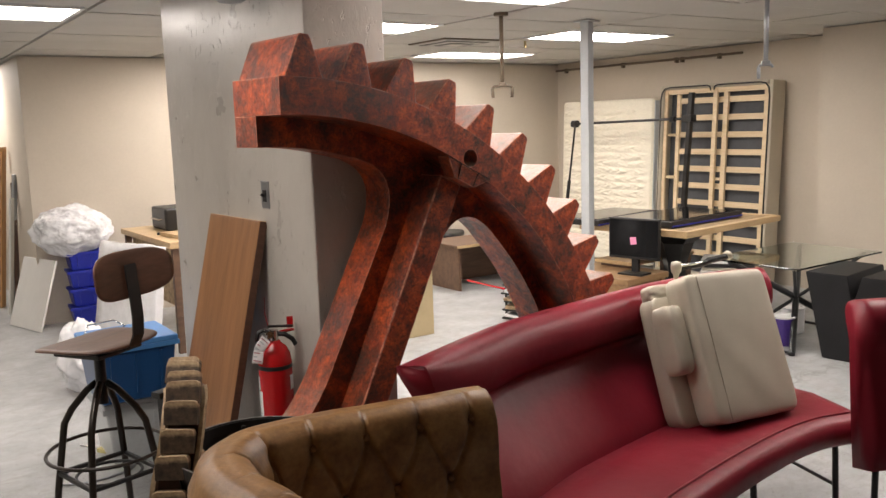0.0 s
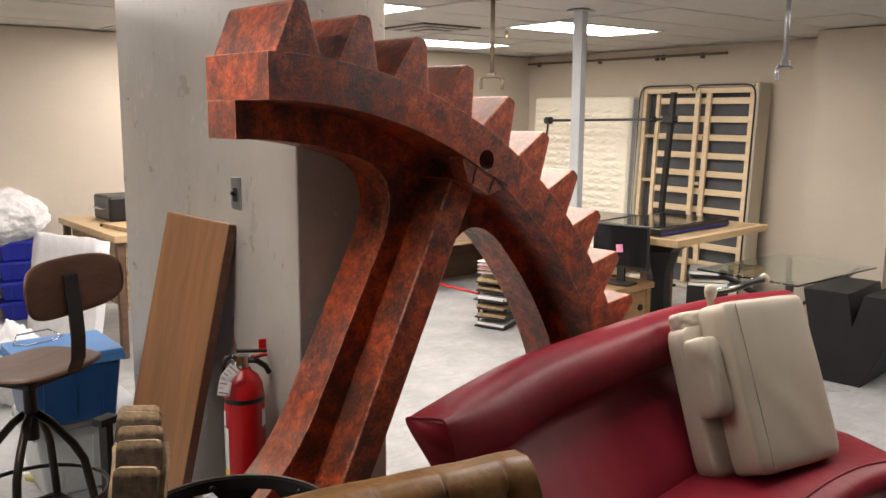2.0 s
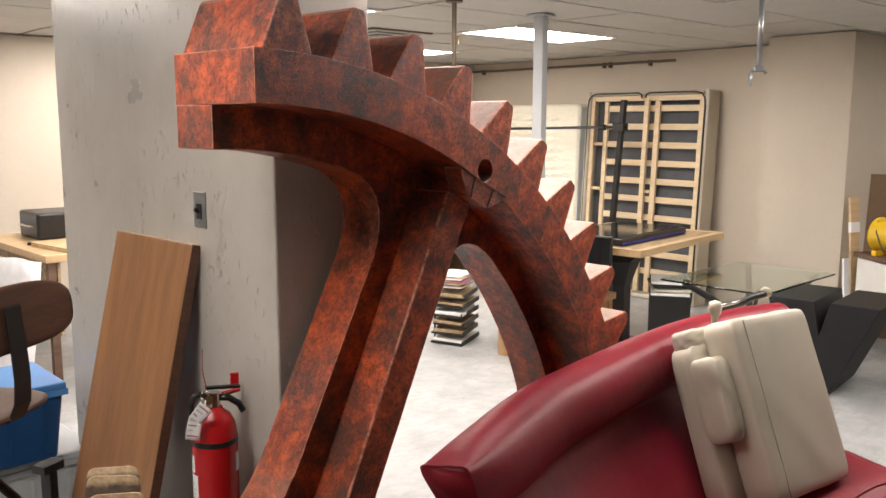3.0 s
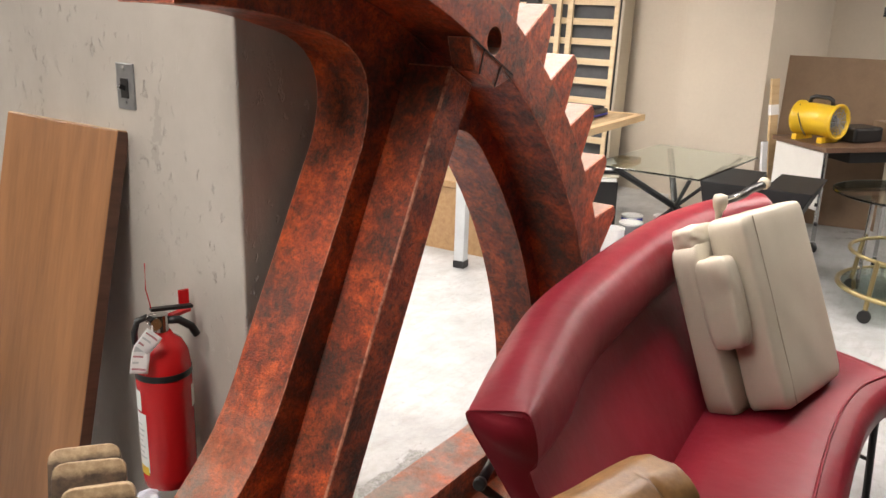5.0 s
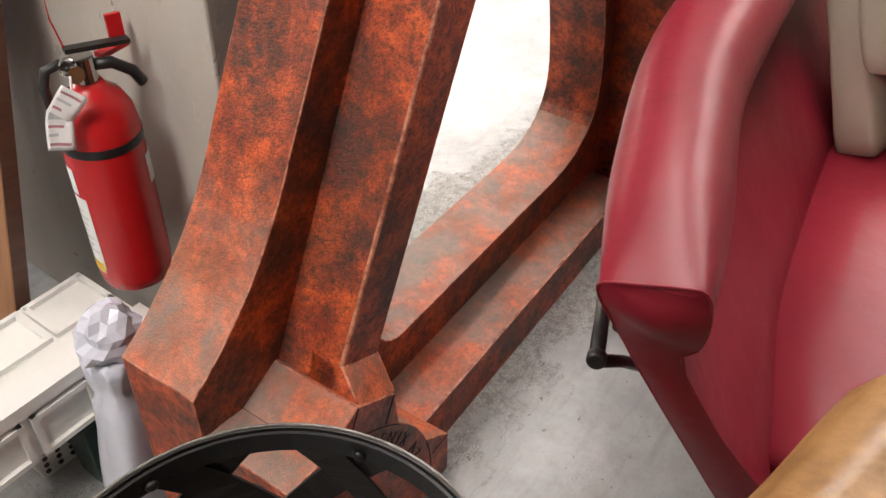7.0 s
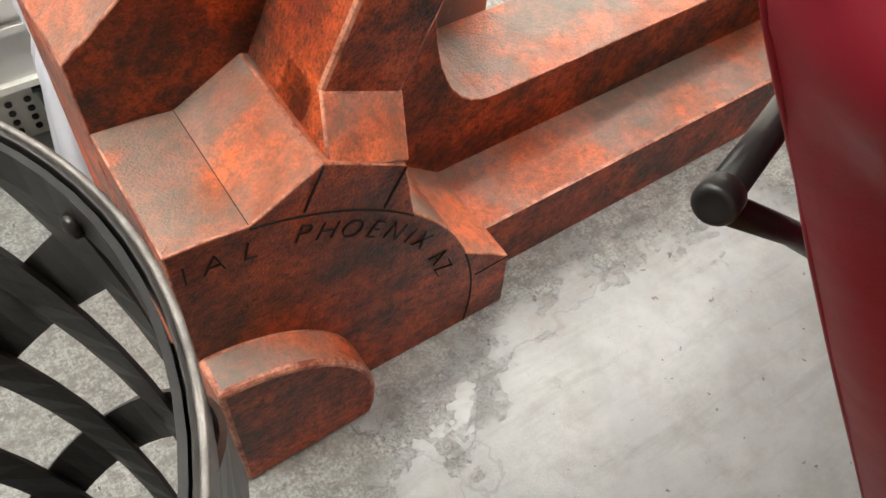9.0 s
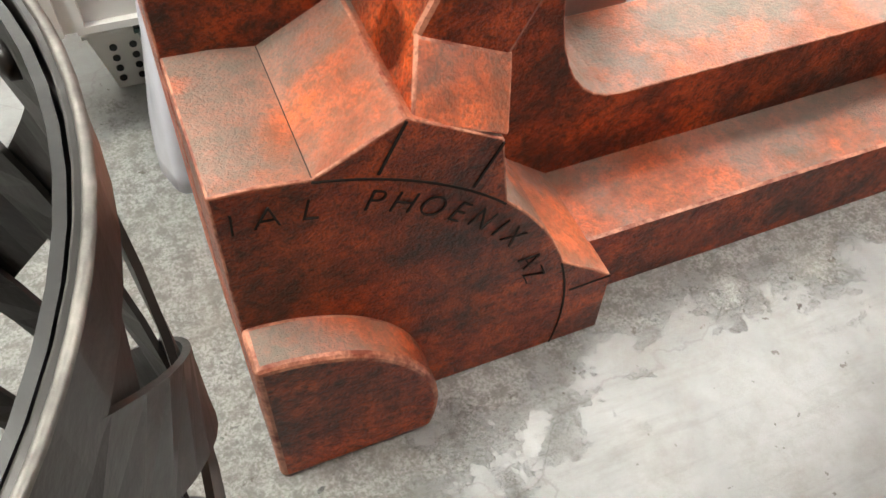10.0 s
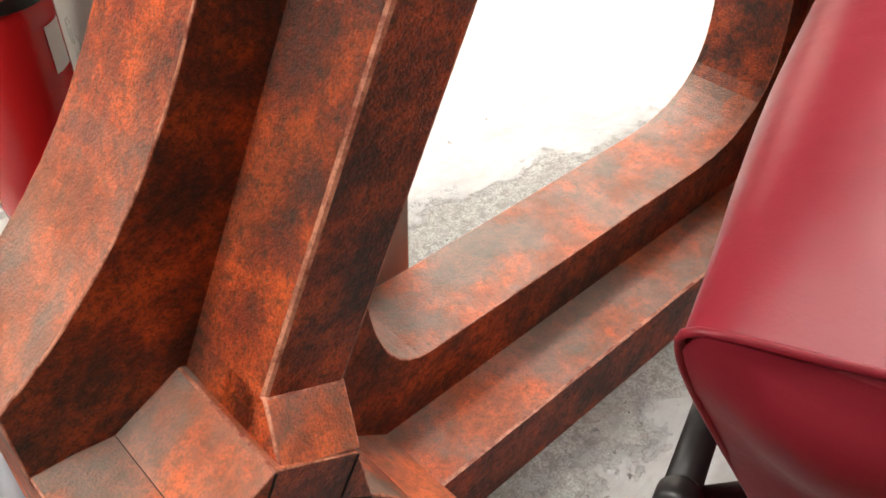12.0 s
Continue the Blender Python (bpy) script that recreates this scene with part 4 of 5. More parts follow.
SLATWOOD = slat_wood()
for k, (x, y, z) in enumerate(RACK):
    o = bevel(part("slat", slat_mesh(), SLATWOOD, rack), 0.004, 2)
    lean = 10 + 22 * max(0, 1 - k / 5)
    o.matrix_basis = pose(x, y, z + 0.004 * math.sin(k * 2.3), -lean, 1.5 * math.sin(k * 1.7), -38 + 2 * math.sin(k * 3.1))
side = Vector((-0.79, 0.615, 0))
for off, w in ((0.056, 0.007), (-0.052, 0.006)):
    rows = []
    for x, y, z in RACK[1:] + [(0.775, 2.70, 0.0)]:
        p = Vector((x, y, z - 0.075)) + side * off if z > 0 else Vector((x, y, z)) + side * off
        f = Vector((0.615, 0.79, 0)) * 0.016
        rows.append([tuple(p - side * w - f), tuple(p + side * w - f), tuple(p + side * w + f), tuple(p - side * w + f)])
    part("rail", grid_mesh(rows, True, True), OLDWOOD, rack)
# dark strip added behind the slats to stand for their shadowed gaps
rows = []
for x, y, z in RACK[1:] + [(0.775, 2.70, 0.0)]:
    p = Vector((x, y, z - (0.075 if z > 0 else 0))) + Vector((0.615, 0.79, 0)) * 0.014
    f = Vector((0.615, 0.79, 0)) * 0.012
    rows.append([tuple(p - side * 0.046 - f), tuple(p + side * 0.046 - f), tuple(p + side * 0.046 + f), tuple(p - side * 0.046 + f)])
part("backing", grid_mesh(rows, True, True), DARKWOOD, rack, "dark strip added for the shadowed gaps between slats")

# ---- white moulded box, perforated bin and bag behind the gear ----
wb = new("white_moulded_case")
wb.matrix_basis = pose(1.43, 3.712, 0.247, 0, 0, -2)
tagged(wb, "white moulded plastic case with framed panels, tilted on a bin", "case")
bevel(part("shell", box((0.46, 0.24, 0.14), (0, 0, 0.04)), WHITEP, wb), 0.006)
for k in range(3):
    x = -0.15 + 0.15 * k
    for sx, sy, px, py in ((0.14, 0.012, x, 0.10), (0.14, 0.012, x, -0.01), (0.012, 0.11, x - 0.065, 0.045), (0.012, 0.11, x + 0.065, 0.045)):
        part("frame_bar", box((sx, sy, 0.014), (px, py, 0.115)), WHITEP, wb)
    for sx, sz, px, pz in ((0.13, 0.012, x, 0.08), (0.13, 0.012, x, -0.018), (0.012, 0.11, x - 0.06, 0.031), (0.012, 0.11, x + 0.06, 0.031)):
        part("frame_bar", box((sx, 0.014, sz), (px, -0.124, pz)), WHITEP, wb)
part("ledge", box((0.47, 0.05, 0.03), (0, -0.105, 0.115)), WHITEP, wb)
gbin = thing("dark_green_bin", "dark green plastic bin under the white case", "bin", (1.5, 3.635, 0), -2)
bm = bmesh.new()
lo, hi = [], []
for x, y in ((-1, -1), (1, -1), (1, 1), (-1, 1)):
    lo.append(bm.verts.new((0.052 * x, 0.04 * y, 0)))
    hi.append(bm.verts.new((0.062 * x, 0.047 * y, 0.212)))
bm.faces.new(lo[::-1])
bm.faces.new(hi)
for k in range(4):
    bm.faces.new((lo[k], lo[(k + 1) % 4], hi[(k + 1) % 4], hi[k]))
GREEN = mat("dark_green_plastic", (0.012, 0.04, 0.03), 0.35, noise_scale=6, amount=0.2)
bevel(part("body", bm, GREEN, gbin), 0.006)
part("rim", tube([(0.063 * x, 0.048 * y, 0.208) for x, y in ((-1, -1), (1, -1), (1, 1), (-1, 1))], 0.005, 8, True), GREEN, gbin)
pb = thing("perforated_basket", "white plastic basket with round holes under the case", "basket", (1.46, 3.775, 0), -2)
bm = bmesh.new()
lo, hi = [], []
for x, y in ((-1, -1), (1, -1), (1, 1), (-1, 1)):
    lo.append(bm.verts.new((0.072 * x, 0.06 * y, 0)))
    hi.append(bm.verts.new((0.098 * x, 0.078 * y, 0.13)))
bm.faces.new(lo[::-1])
for k in range(4):
    bm.faces.new((lo[k], lo[(k + 1) % 4], hi[(k + 1) % 4], hi[k]))
body = part("body", bm, WHITEP, pb)
sol = body.modifiers.new("wall", "SOLIDIFY")
sol.thickness = 0.003
part("rim", tube([(0.1 * x, 0.08 * y, 0.13) for x, y in ((-1, -1), (1, -1), (1, 1), (-1, 1))], 0.005, 8, True), WHITEP, pb)
for i in range(5):
    for j in range(4):
        z = 0.025 + 0.024 * j
        y = -0.06 - 0.018 * z / 0.13
        x = -0.062 + 0.031 * i
        part("hole", cyl(0.006, (x, y + 0.002, z), (x, y - 0.0035, z), 12), BLACK, pb)
bag = thing("plastic_bag", "crumpled pale lilac plastic bag behind the gear", "bag", (1.49, 3.51, 0), 12)


def crumple(size, amp, seed, sub=5):
    bm = bmesh.new()
    bmesh.ops.create_icosphere(bm, subdivisions=sub, radius=1.0)
    for v in bm.verts:
        p = v.co.copy()
        n = noise.noise(p * 2.2 + Vector((seed, 0, 0))) + 0.5 * noise.noise(p * 5.1 + Vector((0, seed, 0))) + 0.3 * abs(noise.noise(p * 11 + Vector((0, 0, seed))))
        v.co = Vector((p.x * size[0], p.y * size[1], p.z * size[2])) * (1 + amp * n)
    return bm


rows = []
for k in range(15):
    f = k / 14
    z = 0.46 * f
    wide = 0.075 * (1 - 0.35 * f) - 0.012 * math.exp(-((f - 0.8) / 0.07) ** 2)
    deep = 0.055 * (1 - 0.25 * f) - 0.012 * math.exp(-((f - 0.8) / 0.07) ** 2)
    row = []
    for q in range(40):
        a = q * math.pi / 20
        c, sn = math.cos(a), math.sin(a)
        m = (abs(c) ** 5 + abs(sn) ** 5) ** -0.2
        pleat = 0.006 * noise.noise(Vector((c * 1.3, sn * 1.3, z * 5))) + f * f * 0.012 * noise.noise(Vector((c * 4, sn * 4, z * 9)))
        row.append(((wide + pleat) * c * m + 0.012 * f, (deep + pleat) * sn * m - 0.02 * f, z))
    rows.append(row)
part("film", grid_mesh(rows, True, True), LILAC, bag, "smooth folded side of the bag", True)
bm = crumple((0.06, 0.052, 0.065), 0.3, 3.0, 3)
part("knot", bm, LILAC, bag, "crumpled gathered top of the bag").matrix_basis = pose(0.01, -0.02, 0.49, 12, 10, 0)

# ---- stool ----
stool = thing("drafting_stool", "old dark wooden drafting stool with bent metal legs", "stool", (1.09, 4.03, 0), 28.7)
SZ = 0.925


def plank_shape(w, d, th, curve, exp=3.2):
    """A rounded, bent plywood plate."""
    n = 48
    ring_t = []
    for k in range(n):
        a = k * 2 * math.pi / n
        c, sn = math.cos(a), math.sin(a)
        x = w / 2 * math.copysign(abs(c) ** (2 / exp), c)
        y = d / 2 * math.copysign(abs(sn) ** (2 / exp), sn)
        ring_t.append((x, y))
    grids = []
    for f in (0.0, 0.35, 0.7, 0.93, 1.0):
        grids.append([(x * f, y * f, curve(x * f, y * f) + (th / 2 if f < 1 else th * 0.2)) for x, y in ring_t])
    for f in (1.0, 0.93, 0.7, 0.35, 0.0):
        grids.append([(x * f, y * f, curve(x * f, y * f) - (th / 2 if f < 1 else th * 0.2)) for x, y in ring_t])
    return grid_mesh(grids, True)


seat = part("seat", plank_shape(0.42, 0.40, 0.016, lambda x, y: -0.5 * y * abs(y) * (1 if y > 0 else 0.3) + 0.15 * x * x), DARKWOOD, stool, "worn plywood seat", True)
seat.matrix_basis = pose(0, 0, SZ)
bk = part("backrest", plank_shape(0.43, 0.19, 0.014, lambda x, y: 0.9 * x * x), DARKWOOD, stool, "curved plywood backrest", True)
bk.matrix_basis = pose(0, -0.19, SZ + 0.29, 84, 0, 0)
rows = []
for y, z in ((0.0, -0.02), (-0.12, -0.02), (-0.19, 0.0), (-0.215, 0.05), (-0.22, 0.12), (-0.215, 0.2), (-0.205, 0.28), (-0.202, 0.33)):
    w = 0.03
    rows.append([(-w, y, SZ + z), (w, y, SZ + z), (w, y - 0.006, SZ + z - 0.004), (-w, y - 0.006, SZ + z - 0.004)])
part("back_strap", grid_mesh(rows, True, True), BLACK, stool, "flat black steel back strap")
bevel(part("seat_plate", box((0.24, 0.24, 0.02), (0, 0, SZ - 0.03)), BLACK, stool), 0.004)
part("spindle", cyl(0.022, (0, 0, SZ - 0.26), (0, 0, SZ - 0.03), 16), BLACK, stool)
for k in range(4):
    a = radians(45 + 90 * k - 28.7 + 10)
    u = Vector((math.cos(a), math.sin(a), 0))
    pts = [u * 0.02 + Vector((0, 0, SZ - 0.17)), u * 0.06 + Vector((0, 0, SZ - 0.2)), u * 0.13 + Vector((0, 0, SZ - 0.28)), u * 0.165 + Vector((0, 0, SZ - 0.34)), u * 0.185 + Vector((0, 0, SZ - 0.45)), u * 0.215 + Vector((0, 0, 0.3)), u * 0.25 + Vector((0, 0, 0.01))]
    part("leg", tube(pts, 0.0145, 10), DARKSTEEL, stool, smooth=True)
part("foot_ring", tube([(0.235 * math.cos(k * math.pi / 20), 0.235 * math.sin(k * math.pi / 20), 0.47) for k in range(40)], 0.008, 8, True), DARKSTEEL, stool, smooth=True)
part("brace_ring", tube([(0.13 * math.cos(k * math.pi / 16), 0.13 * math.sin(k * math.pi / 16), 0.36) for k in range(32)], 0.007, 8, True), BLACK, stool, smooth=True)
for k in range(4):
    a, b = radians(45 + 90 * k - 18.7), radians(135 + 90 * k - 18.7)
    part("brace", tube([(0.205 * math.cos(a), 0.205 * math.sin(a), 0.37), (0.205 * math.cos(b), 0.205 * math.sin(b), 0.37)], 0.011, 8), BLACK, stool)


# ---- storage by the left wall ----
def tub(name, label, loc, size, material, lid=None, rz=0.0, open_top=False, category="storage box"):
    t = thing(name, label, category, loc, rz)
    w, d, h = size
    bm = bmesh.new()
    s = 0.86
    v = [bm.verts.new(p) for p in ((-w / 2 * s, -d / 2 * s, 0), (w / 2 * s, -d / 2 * s, 0), (w / 2 * s, d / 2 * s, 0), (-w / 2 * s, d / 2 * s, 0), (-w / 2, -d / 2, h), (w / 2, -d / 2, h), (w / 2, d / 2, h), (-w / 2, d / 2, h))]
    for f in ((3, 2, 1, 0), (0, 1, 5, 4), (1, 2, 6, 5), (2, 3, 7, 6), (3, 0, 4, 7)):
        bm.faces.new([v[i] for i in f])
    bm.faces.new((v[4], v[5], v[6], v[7]))
    bevel(part("body", bm, material, t), 0.015, 3)
    bm = bmesh.new()
    for x, y, sx, sy in ((0, -d / 2, w + 0.03, 0.02), (0, d / 2, w + 0.03, 0.02), (-w / 2, 0, 0.02, d), (w / 2, 0, 0.02, d)):
        add_box(bm, (sx, sy, 0.025), (x, y, h - 0.012))
    part("rim", bm, lid or material, t)
    if lid:
        bevel(part("lid", box((w + 0.02, d + 0.02, 0.03), (0, 0, h + 0.014)), lid, t), 0.008)
    for k in (-0.3, 0, 0.3):
        part("rib", box((0.012, 0.012, h * 0.7), (w * k, -d / 2 * 0.945, h * 0.5), (4, 0, 0)), material, t)
    return t


tub("clear_storage_box", "clear plastic storage box on the floor by the pier", (1.62, 5.15, 0), (0.5, 0.42, 0.33), CLEAR, POLE, -4)
tub("blue_storage_box", "blue plastic tub with a lighter blue lid on a clear box", (1.52, 5.05, 0.375), (0.42, 0.4, 0.30), SKYBLUE, LIDBLUE, -4)
for k in range(4):
    tagged(tub("blue_crate", "royal blue plastic crate in a stack", (2.43, 8.93, 0.172 * k), (0.4, 0.5, 0.17), BLUE, None, -8 + 2 * (k % 2)), group="stacked blue crates")
pbag = thing("plastic_wrap_bundle", "crumpled bundle of clear white plastic wrap on blue crates", "plastic wrap", (2.29, 8.82, 0.88))
part("film", crumple((0.34, 0.26, 0.235), 0.13, 8.0, 6), BAG, pbag, smooth=True)
table = thing("work_table", "wooden work table with dark legs, cluttered", "table", (2.52, 6.98, 0), -3)
bevel(part("tabletop", box((0.8, 1.4, 0.05), (0.4, 0.7, 0.88)), PINE, table), 0.004)
part("board", box((0.6, 0.5, 0.03), (0.42, 0.32, 0.92), (0, 0, 8)), PINE, table)
for x, y in ((0.05, 0.05), (0.75, 0.05), (0.05, 1.35), (0.75, 1.35)):
    part("leg", box((0.05, 0.05, 0.855), (x, y, 0.4275)), BROWN, table)
part("apron", box((0.02, 1.3, 0.5), (0.1, 0.7, 0.6)), OLDWOOD, table)
rem = thing("remote_control", "small black remote control on the work table", "remote", (2.72, 7.55, 0.906), 70)
bevel(part("case", box((0.05, 0.17, 0.02), (0, 0, 0.01)), BLACK, rem), 0.006)
foam = new("foam_sheet")
foam.matrix_basis = pose(2.19, 6.59, 0.005, 0, 9, 15.6)
tagged(foam, "white foam sheet wrapped in plastic leaning on the work table", "foam sheet")
bm = box((0.07, 0.74, 0.94), (0, 0.37, 0.47))
bmesh.ops.subdivide_edges(bm, edges=bm.edges[:], cuts=8, use_grid_fill=True)
for v in bm.verts:
    v.co += Vector((0.03, 0.02, 0.02)) * noise.noise(v.co * 6)
part("wrap", bm, BAG, foam, smooth=True)
bb = thing("black_case", "black plastic case on the work table", "case", (3.05, 7.95, 0.905), -3)
bevel(part("body", box((0.5, 0.4, 0.2), (0, 0, 0.1)), BLACK, bb), 0.02)
part("handle", tube([(-0.25, -0.1, 0.1), (-0.28, -0.1, 0.1), (-0.28, 0.1, 0.1), (-0.25, 0.1, 0.1)], 0.008, 8), CHROME, bb)
wp = new("white_board")
wp.matrix_basis = pose(1.897, 8.643, 0.004, 0, 18, 13)
tagged(wp, "white melamine board leaning at the corner", "board")
bevel(part("sheet", box((0.02, 0.6, 0.66), (0, 0.3, 0.33)), WHITEP, wp), 0.003)
for x, y, h, w, m_, lab, lean in ((1.896, 10.2, 1.67, 0.085, ORANGEPINE, "orange pine plank leaning in the corridor", 6.2), (1.93, 9.874, 1.40, 0.07, POLE, "pale blue-grey strip leaning in the corridor", 6.4), (1.97, 9.85, 1.31, 0.06, DARKWOOD, "dark wood strip leaning in the corridor", 3.6), (1.88, 9.75, 1.17, 0.06, WHITEP, "white strip leaning in the corridor", 6.2), (1.88, 10.4, 1.37, 0.09, GALV, "grey metal strip leaning in the corridor", 6.7)):
    pl = new("leaning_plank")
    pl.matrix_basis = pose(x, y, 0.004, 0, lean, -40)
    tagged(pl, lab, "plank", "planks in the corridor")
    bevel(part("board", box((0.025, w, h), (0, 0, h / 2)), m_, pl), 0.003)
strip_block = thing("wooden_block", "pale yellow wooden block on the floor under the stool", "block", (1.46, 5.2, 0), 28)
bevel(part("block", box((0.07, 0.22, 0.025), (0, 0, 0.013)), mat("pale_yellow_paint", (0.62, 0.56, 0.25), 0.6, noise_scale=9, amount=0.2), strip_block), 0.006)
wire = thing("loose_cable", "thin white cable lying over the block on the floor", "cable", (1.46, 5.2, 0))
part("cord", tube([(-0.12, 0.25, 0.005), (-0.06, 0.14, 0.012), (-0.01, 0.04, 0.032), (0.06, -0.03, 0.03), (0.14, -0.05, 0.006), (0.24, -0.03, 0.005)], 0.005, 8), WHITEP, wire, smooth=True)
hoop = thing("metal_hoop", "grey metal hoop lying on the floor under the stool", "hoop", (1.29, 4.98, 0))
part("ring", tube([(0.2 * math.cos(2.2 + k * 0.2), 0.12 * math.sin(2.2 + k * 0.2), 0.008) for k in range(24)], 0.007, 8), GALV, hoop, smooth=True)
wr = thing("chrome_wire_rack", "small chrome wire rack on the blue tub", "rack", (1.45, 5.17, 0.7095), 10)
part("wire", tube([(-0.11, 0, 0.004), (-0.07, 0.05, 0.035), (0.08, 0.05, 0.035), (0.12, 0, 0.004), (0.06, -0.05, 0.004), (-0.07, -0.05, 0.004)], 0.004, 8, True), CHROME, wr, smooth=True)
cbag = thing("clear_plastic_bag", "crumpled clear plastic bag on the floor by the blue tub", "bag", (1.68, 6.5, 0))
part("film", crumple((0.16, 0.15, 0.24), 0.22, 5.5, 5), BAG, cbag, smooth=True).matrix_basis = pose(0, 0, 0.25)
for x, y, r in ((1.66, 4.6, 20), (1.45, 5.0, 60), (1.35, 4.75, 110)):
    sc = thing("paper_scrap", "small white paper scrap on the floor", "paper", (x, y, 0.003), r, "scraps on the floor")
    part("sheet", grid_mesh([[(0.03 * i, 0.02 * j, 0.006 * ((i + j) % 2)) for j in range(4)] for i in range(3)]), WHITE, sc)
bs = thing("black_clamp_stand", "black metal clamp standing beside the stool", "clamp", (1.488, 4.454, 0), 20)
bevel(part("post", box((0.035, 0.05, 0.5), (0, 0, 0.25)), BLACK, bs), 0.004)
part("jaw", box((0.09, 0.06, 0.03), (0, 0, 0.515)), BLACK, bs)

# ---- far side: pole, hangers, pipe, vent ----
pole = thing("support_pole", "pale grey square steel post from floor to ceiling", "post", (4.995, 4.868, 0), 8)
bevel(part("shaft", box((0.072, 0.072, CEIL - 0.05), (0, 0, 0.05 + (CEIL - 0.05) / 2)), POLE, pole), 0.005)
part("top_plate", box((0.14, 0.14, 0.01), (0, 0, CEIL - 0.004)), POLE, pole)
bevel(part("foot", box((0.08, 0.08, 0.05), (0, 0, 0.025)), BLACK, pole, "black rubber foot"), 0.004)


def hanger(x, y, z, rz, material, forked):
    h = thing("ceiling_hanger", "metal pipe hanger with hooks under the ceiling", "hanger", (x, y, z), rz, "ceiling hangers")
    part("pipe", cyl(0.014, (0, 0, 0.03), (0, 0, CEIL + 0.015 - z), 12), material, h, smooth=True)
    part("flange", cyl(0.05, (0, 0, CEIL - z - 0.01), (0, 0, CEIL - z + 0.012), 20), material, h)
    w = 0.07 if forked else 0.04
    bevel(part("bracket", box((0.05, 0.035, 0.03), (0, 0, 0.025)), material, h), 0.006)
    part("crossbar", tube([(-w, 0, 0.0), (-w * 0.8, 0, 0.014), (0, 0, 0.018), (w * 0.8, 0, 0.014), (w, 0, 0.0)], 0.009, 8), material, h, smooth=True)
    for s in ((-1, 1) if forked else (-1,)):
        part("hook", cyl(0.011, (s * w, 0, 0.004), (s * w * 0.92, 0.008, -0.062), 12), material, h, smooth=True)


hanger(4.12, 4.85, 1.99, -42, BRASSPIPE, True)
hanger(4.76, 3.27, 2.03, -50, GALV, False)
hanger(5.9, 2.78, 1.91, -70, GALV, True)
pipe = thing("wall_pipe", "thin brown pipe on clips along the wall under the ceiling", "pipe")
part("tube", tube([room(7.76, 6.2, 2.395), room(7.76, 9.08, 2.395)], 0.014, 10), BRASSPIPE, pipe)
for b in (6.5, 7.0, 7.08, 7.9, 8.9):
    p = room(7.775, b, 2.385)
    part("clip", box((0.05, 0.025, 0.06), p), BRASSPIPE, pipe)
vent = thing("ceiling_vent", "dark slotted air vent in the ceiling", "vent", room(4.62, 6.95, CEIL - 0.004), math.degrees(RHO))
part("frame", box((0.6, 0.6, 0.012), (0, 0, 0.008)), BRASSPIPE, vent)
for k in range(5):
    part("slat", box((0.56 - 0.1 * k, 0.56 - 0.1 * k, 0.006), (0, 0, -0.001 - 0.004 * k)), BLACK if k % 2 else CEILING, vent)
spr = thing("sprinkler_head", "small sprinkler head in the ceiling", "sprinkler", (5.75, 6.3, CEIL))
part("body", cyl(0.012, (0, 0, -0.05), (0, 0, 0.01), 10), BRASS, spr)

# ---- bed parts on the right wall ----
bsp = new("box_spring")
bsp.matrix_basis = Matrix.Translation(room(7.47, 5.70, 0.0)) @ ROOM @ pose(0, 0, 0, 0, 3.0, 0)
tagged(bsp, "upended box spring with pine slats and cream cover on the wall", "box spring")
W, H = 1.45, 2.1
for y, z, sy, sz in ((0.025, H / 2, 0.05, H), (W - 0.025, H / 2, 0.05, H), (W / 2, 0.025, W - 0.1, 0.05), (W / 2, H - 0.02, W - 0.1, 0.04)):
    bevel(part("cover", box((0.22, sy, sz), (0.11, y, z)), CREAM, bsp, "cream fabric border"), 0.018, 3)
part("backing", box((0.02, W - 0.1, H - 0.1), (0.17, W / 2, H / 2)), GREYCLOTH, bsp, "grey backing cloth")
# black piping in two arches that meet at the middle
for y0, y1 in ((0.03, W / 2 - 0.02), (W / 2 + 0.02, W - 0.03)):
    out_, in_ = (y0, y1) if y0 < 0.1 else (y1, y0)
    d = 1 if in_ > out_ else -1
    part("piping", tube([(-0.006, out_, 0.04), (-0.006, out_, H - 0.16), (-0.006, out_ + d * 0.012, H - 0.08), (-0.006, out_ + d * 0.05, H - 0.035), (-0.006, out_ + d * 0.12, H - 0.022), (-0.006, in_ - d * 0.05, H - 0.022), (-0.006, in_ - d * 0.012, H - 0.034), (-0.006, in_, H - 0.075)], 0.008, 8), BLACK, bsp, "black edge piping", True)
for k in range(10):
    part("slat", box((0.02, W - 0.36, 0.06), (0.1, W / 2 - 0.04, 1.93 - 0.184 * k)), PALEPINE, bsp)
for x, y, w in ((0.045, W / 2 - 0.015, 0.05), (0.085, W / 2 - 0.12, 0.055), (0.04, 0.085, 0.045), (0.045, W - 0.075, 0.04), (0.09, W - 0.215, 0.045)):
    part("rail", box((0.03, w, H - 0.12), (x, y, H / 2)), PALEPINE, bsp)
part("top_rail", box((0.04, W - 0.1, 0.05), (0.06, W / 2, H - 0.07)), PALEPINE, bsp)
for z in (0.62, 1.09, 1.56):
    part("spacer", box((0.05, 0.12, 0.03), (0.08, W - 0.145, z)), PALEPINE, bsp)
    part("spacer", box((0.05, 0.06, 0.03), (0.08, W / 2 - 0.065, z)), PALEPINE, bsp)
mt = new("mattress")
mt.matrix_basis = Matrix.Translation(room(7.54, 7.27, 0.03)) @ ROOM @ pose(0, 0, 0, 0, 2, 0)
tagged(mt, "upended quilted cream mattress against the wall", "mattress")
MW, MH = 1.52, 1.95
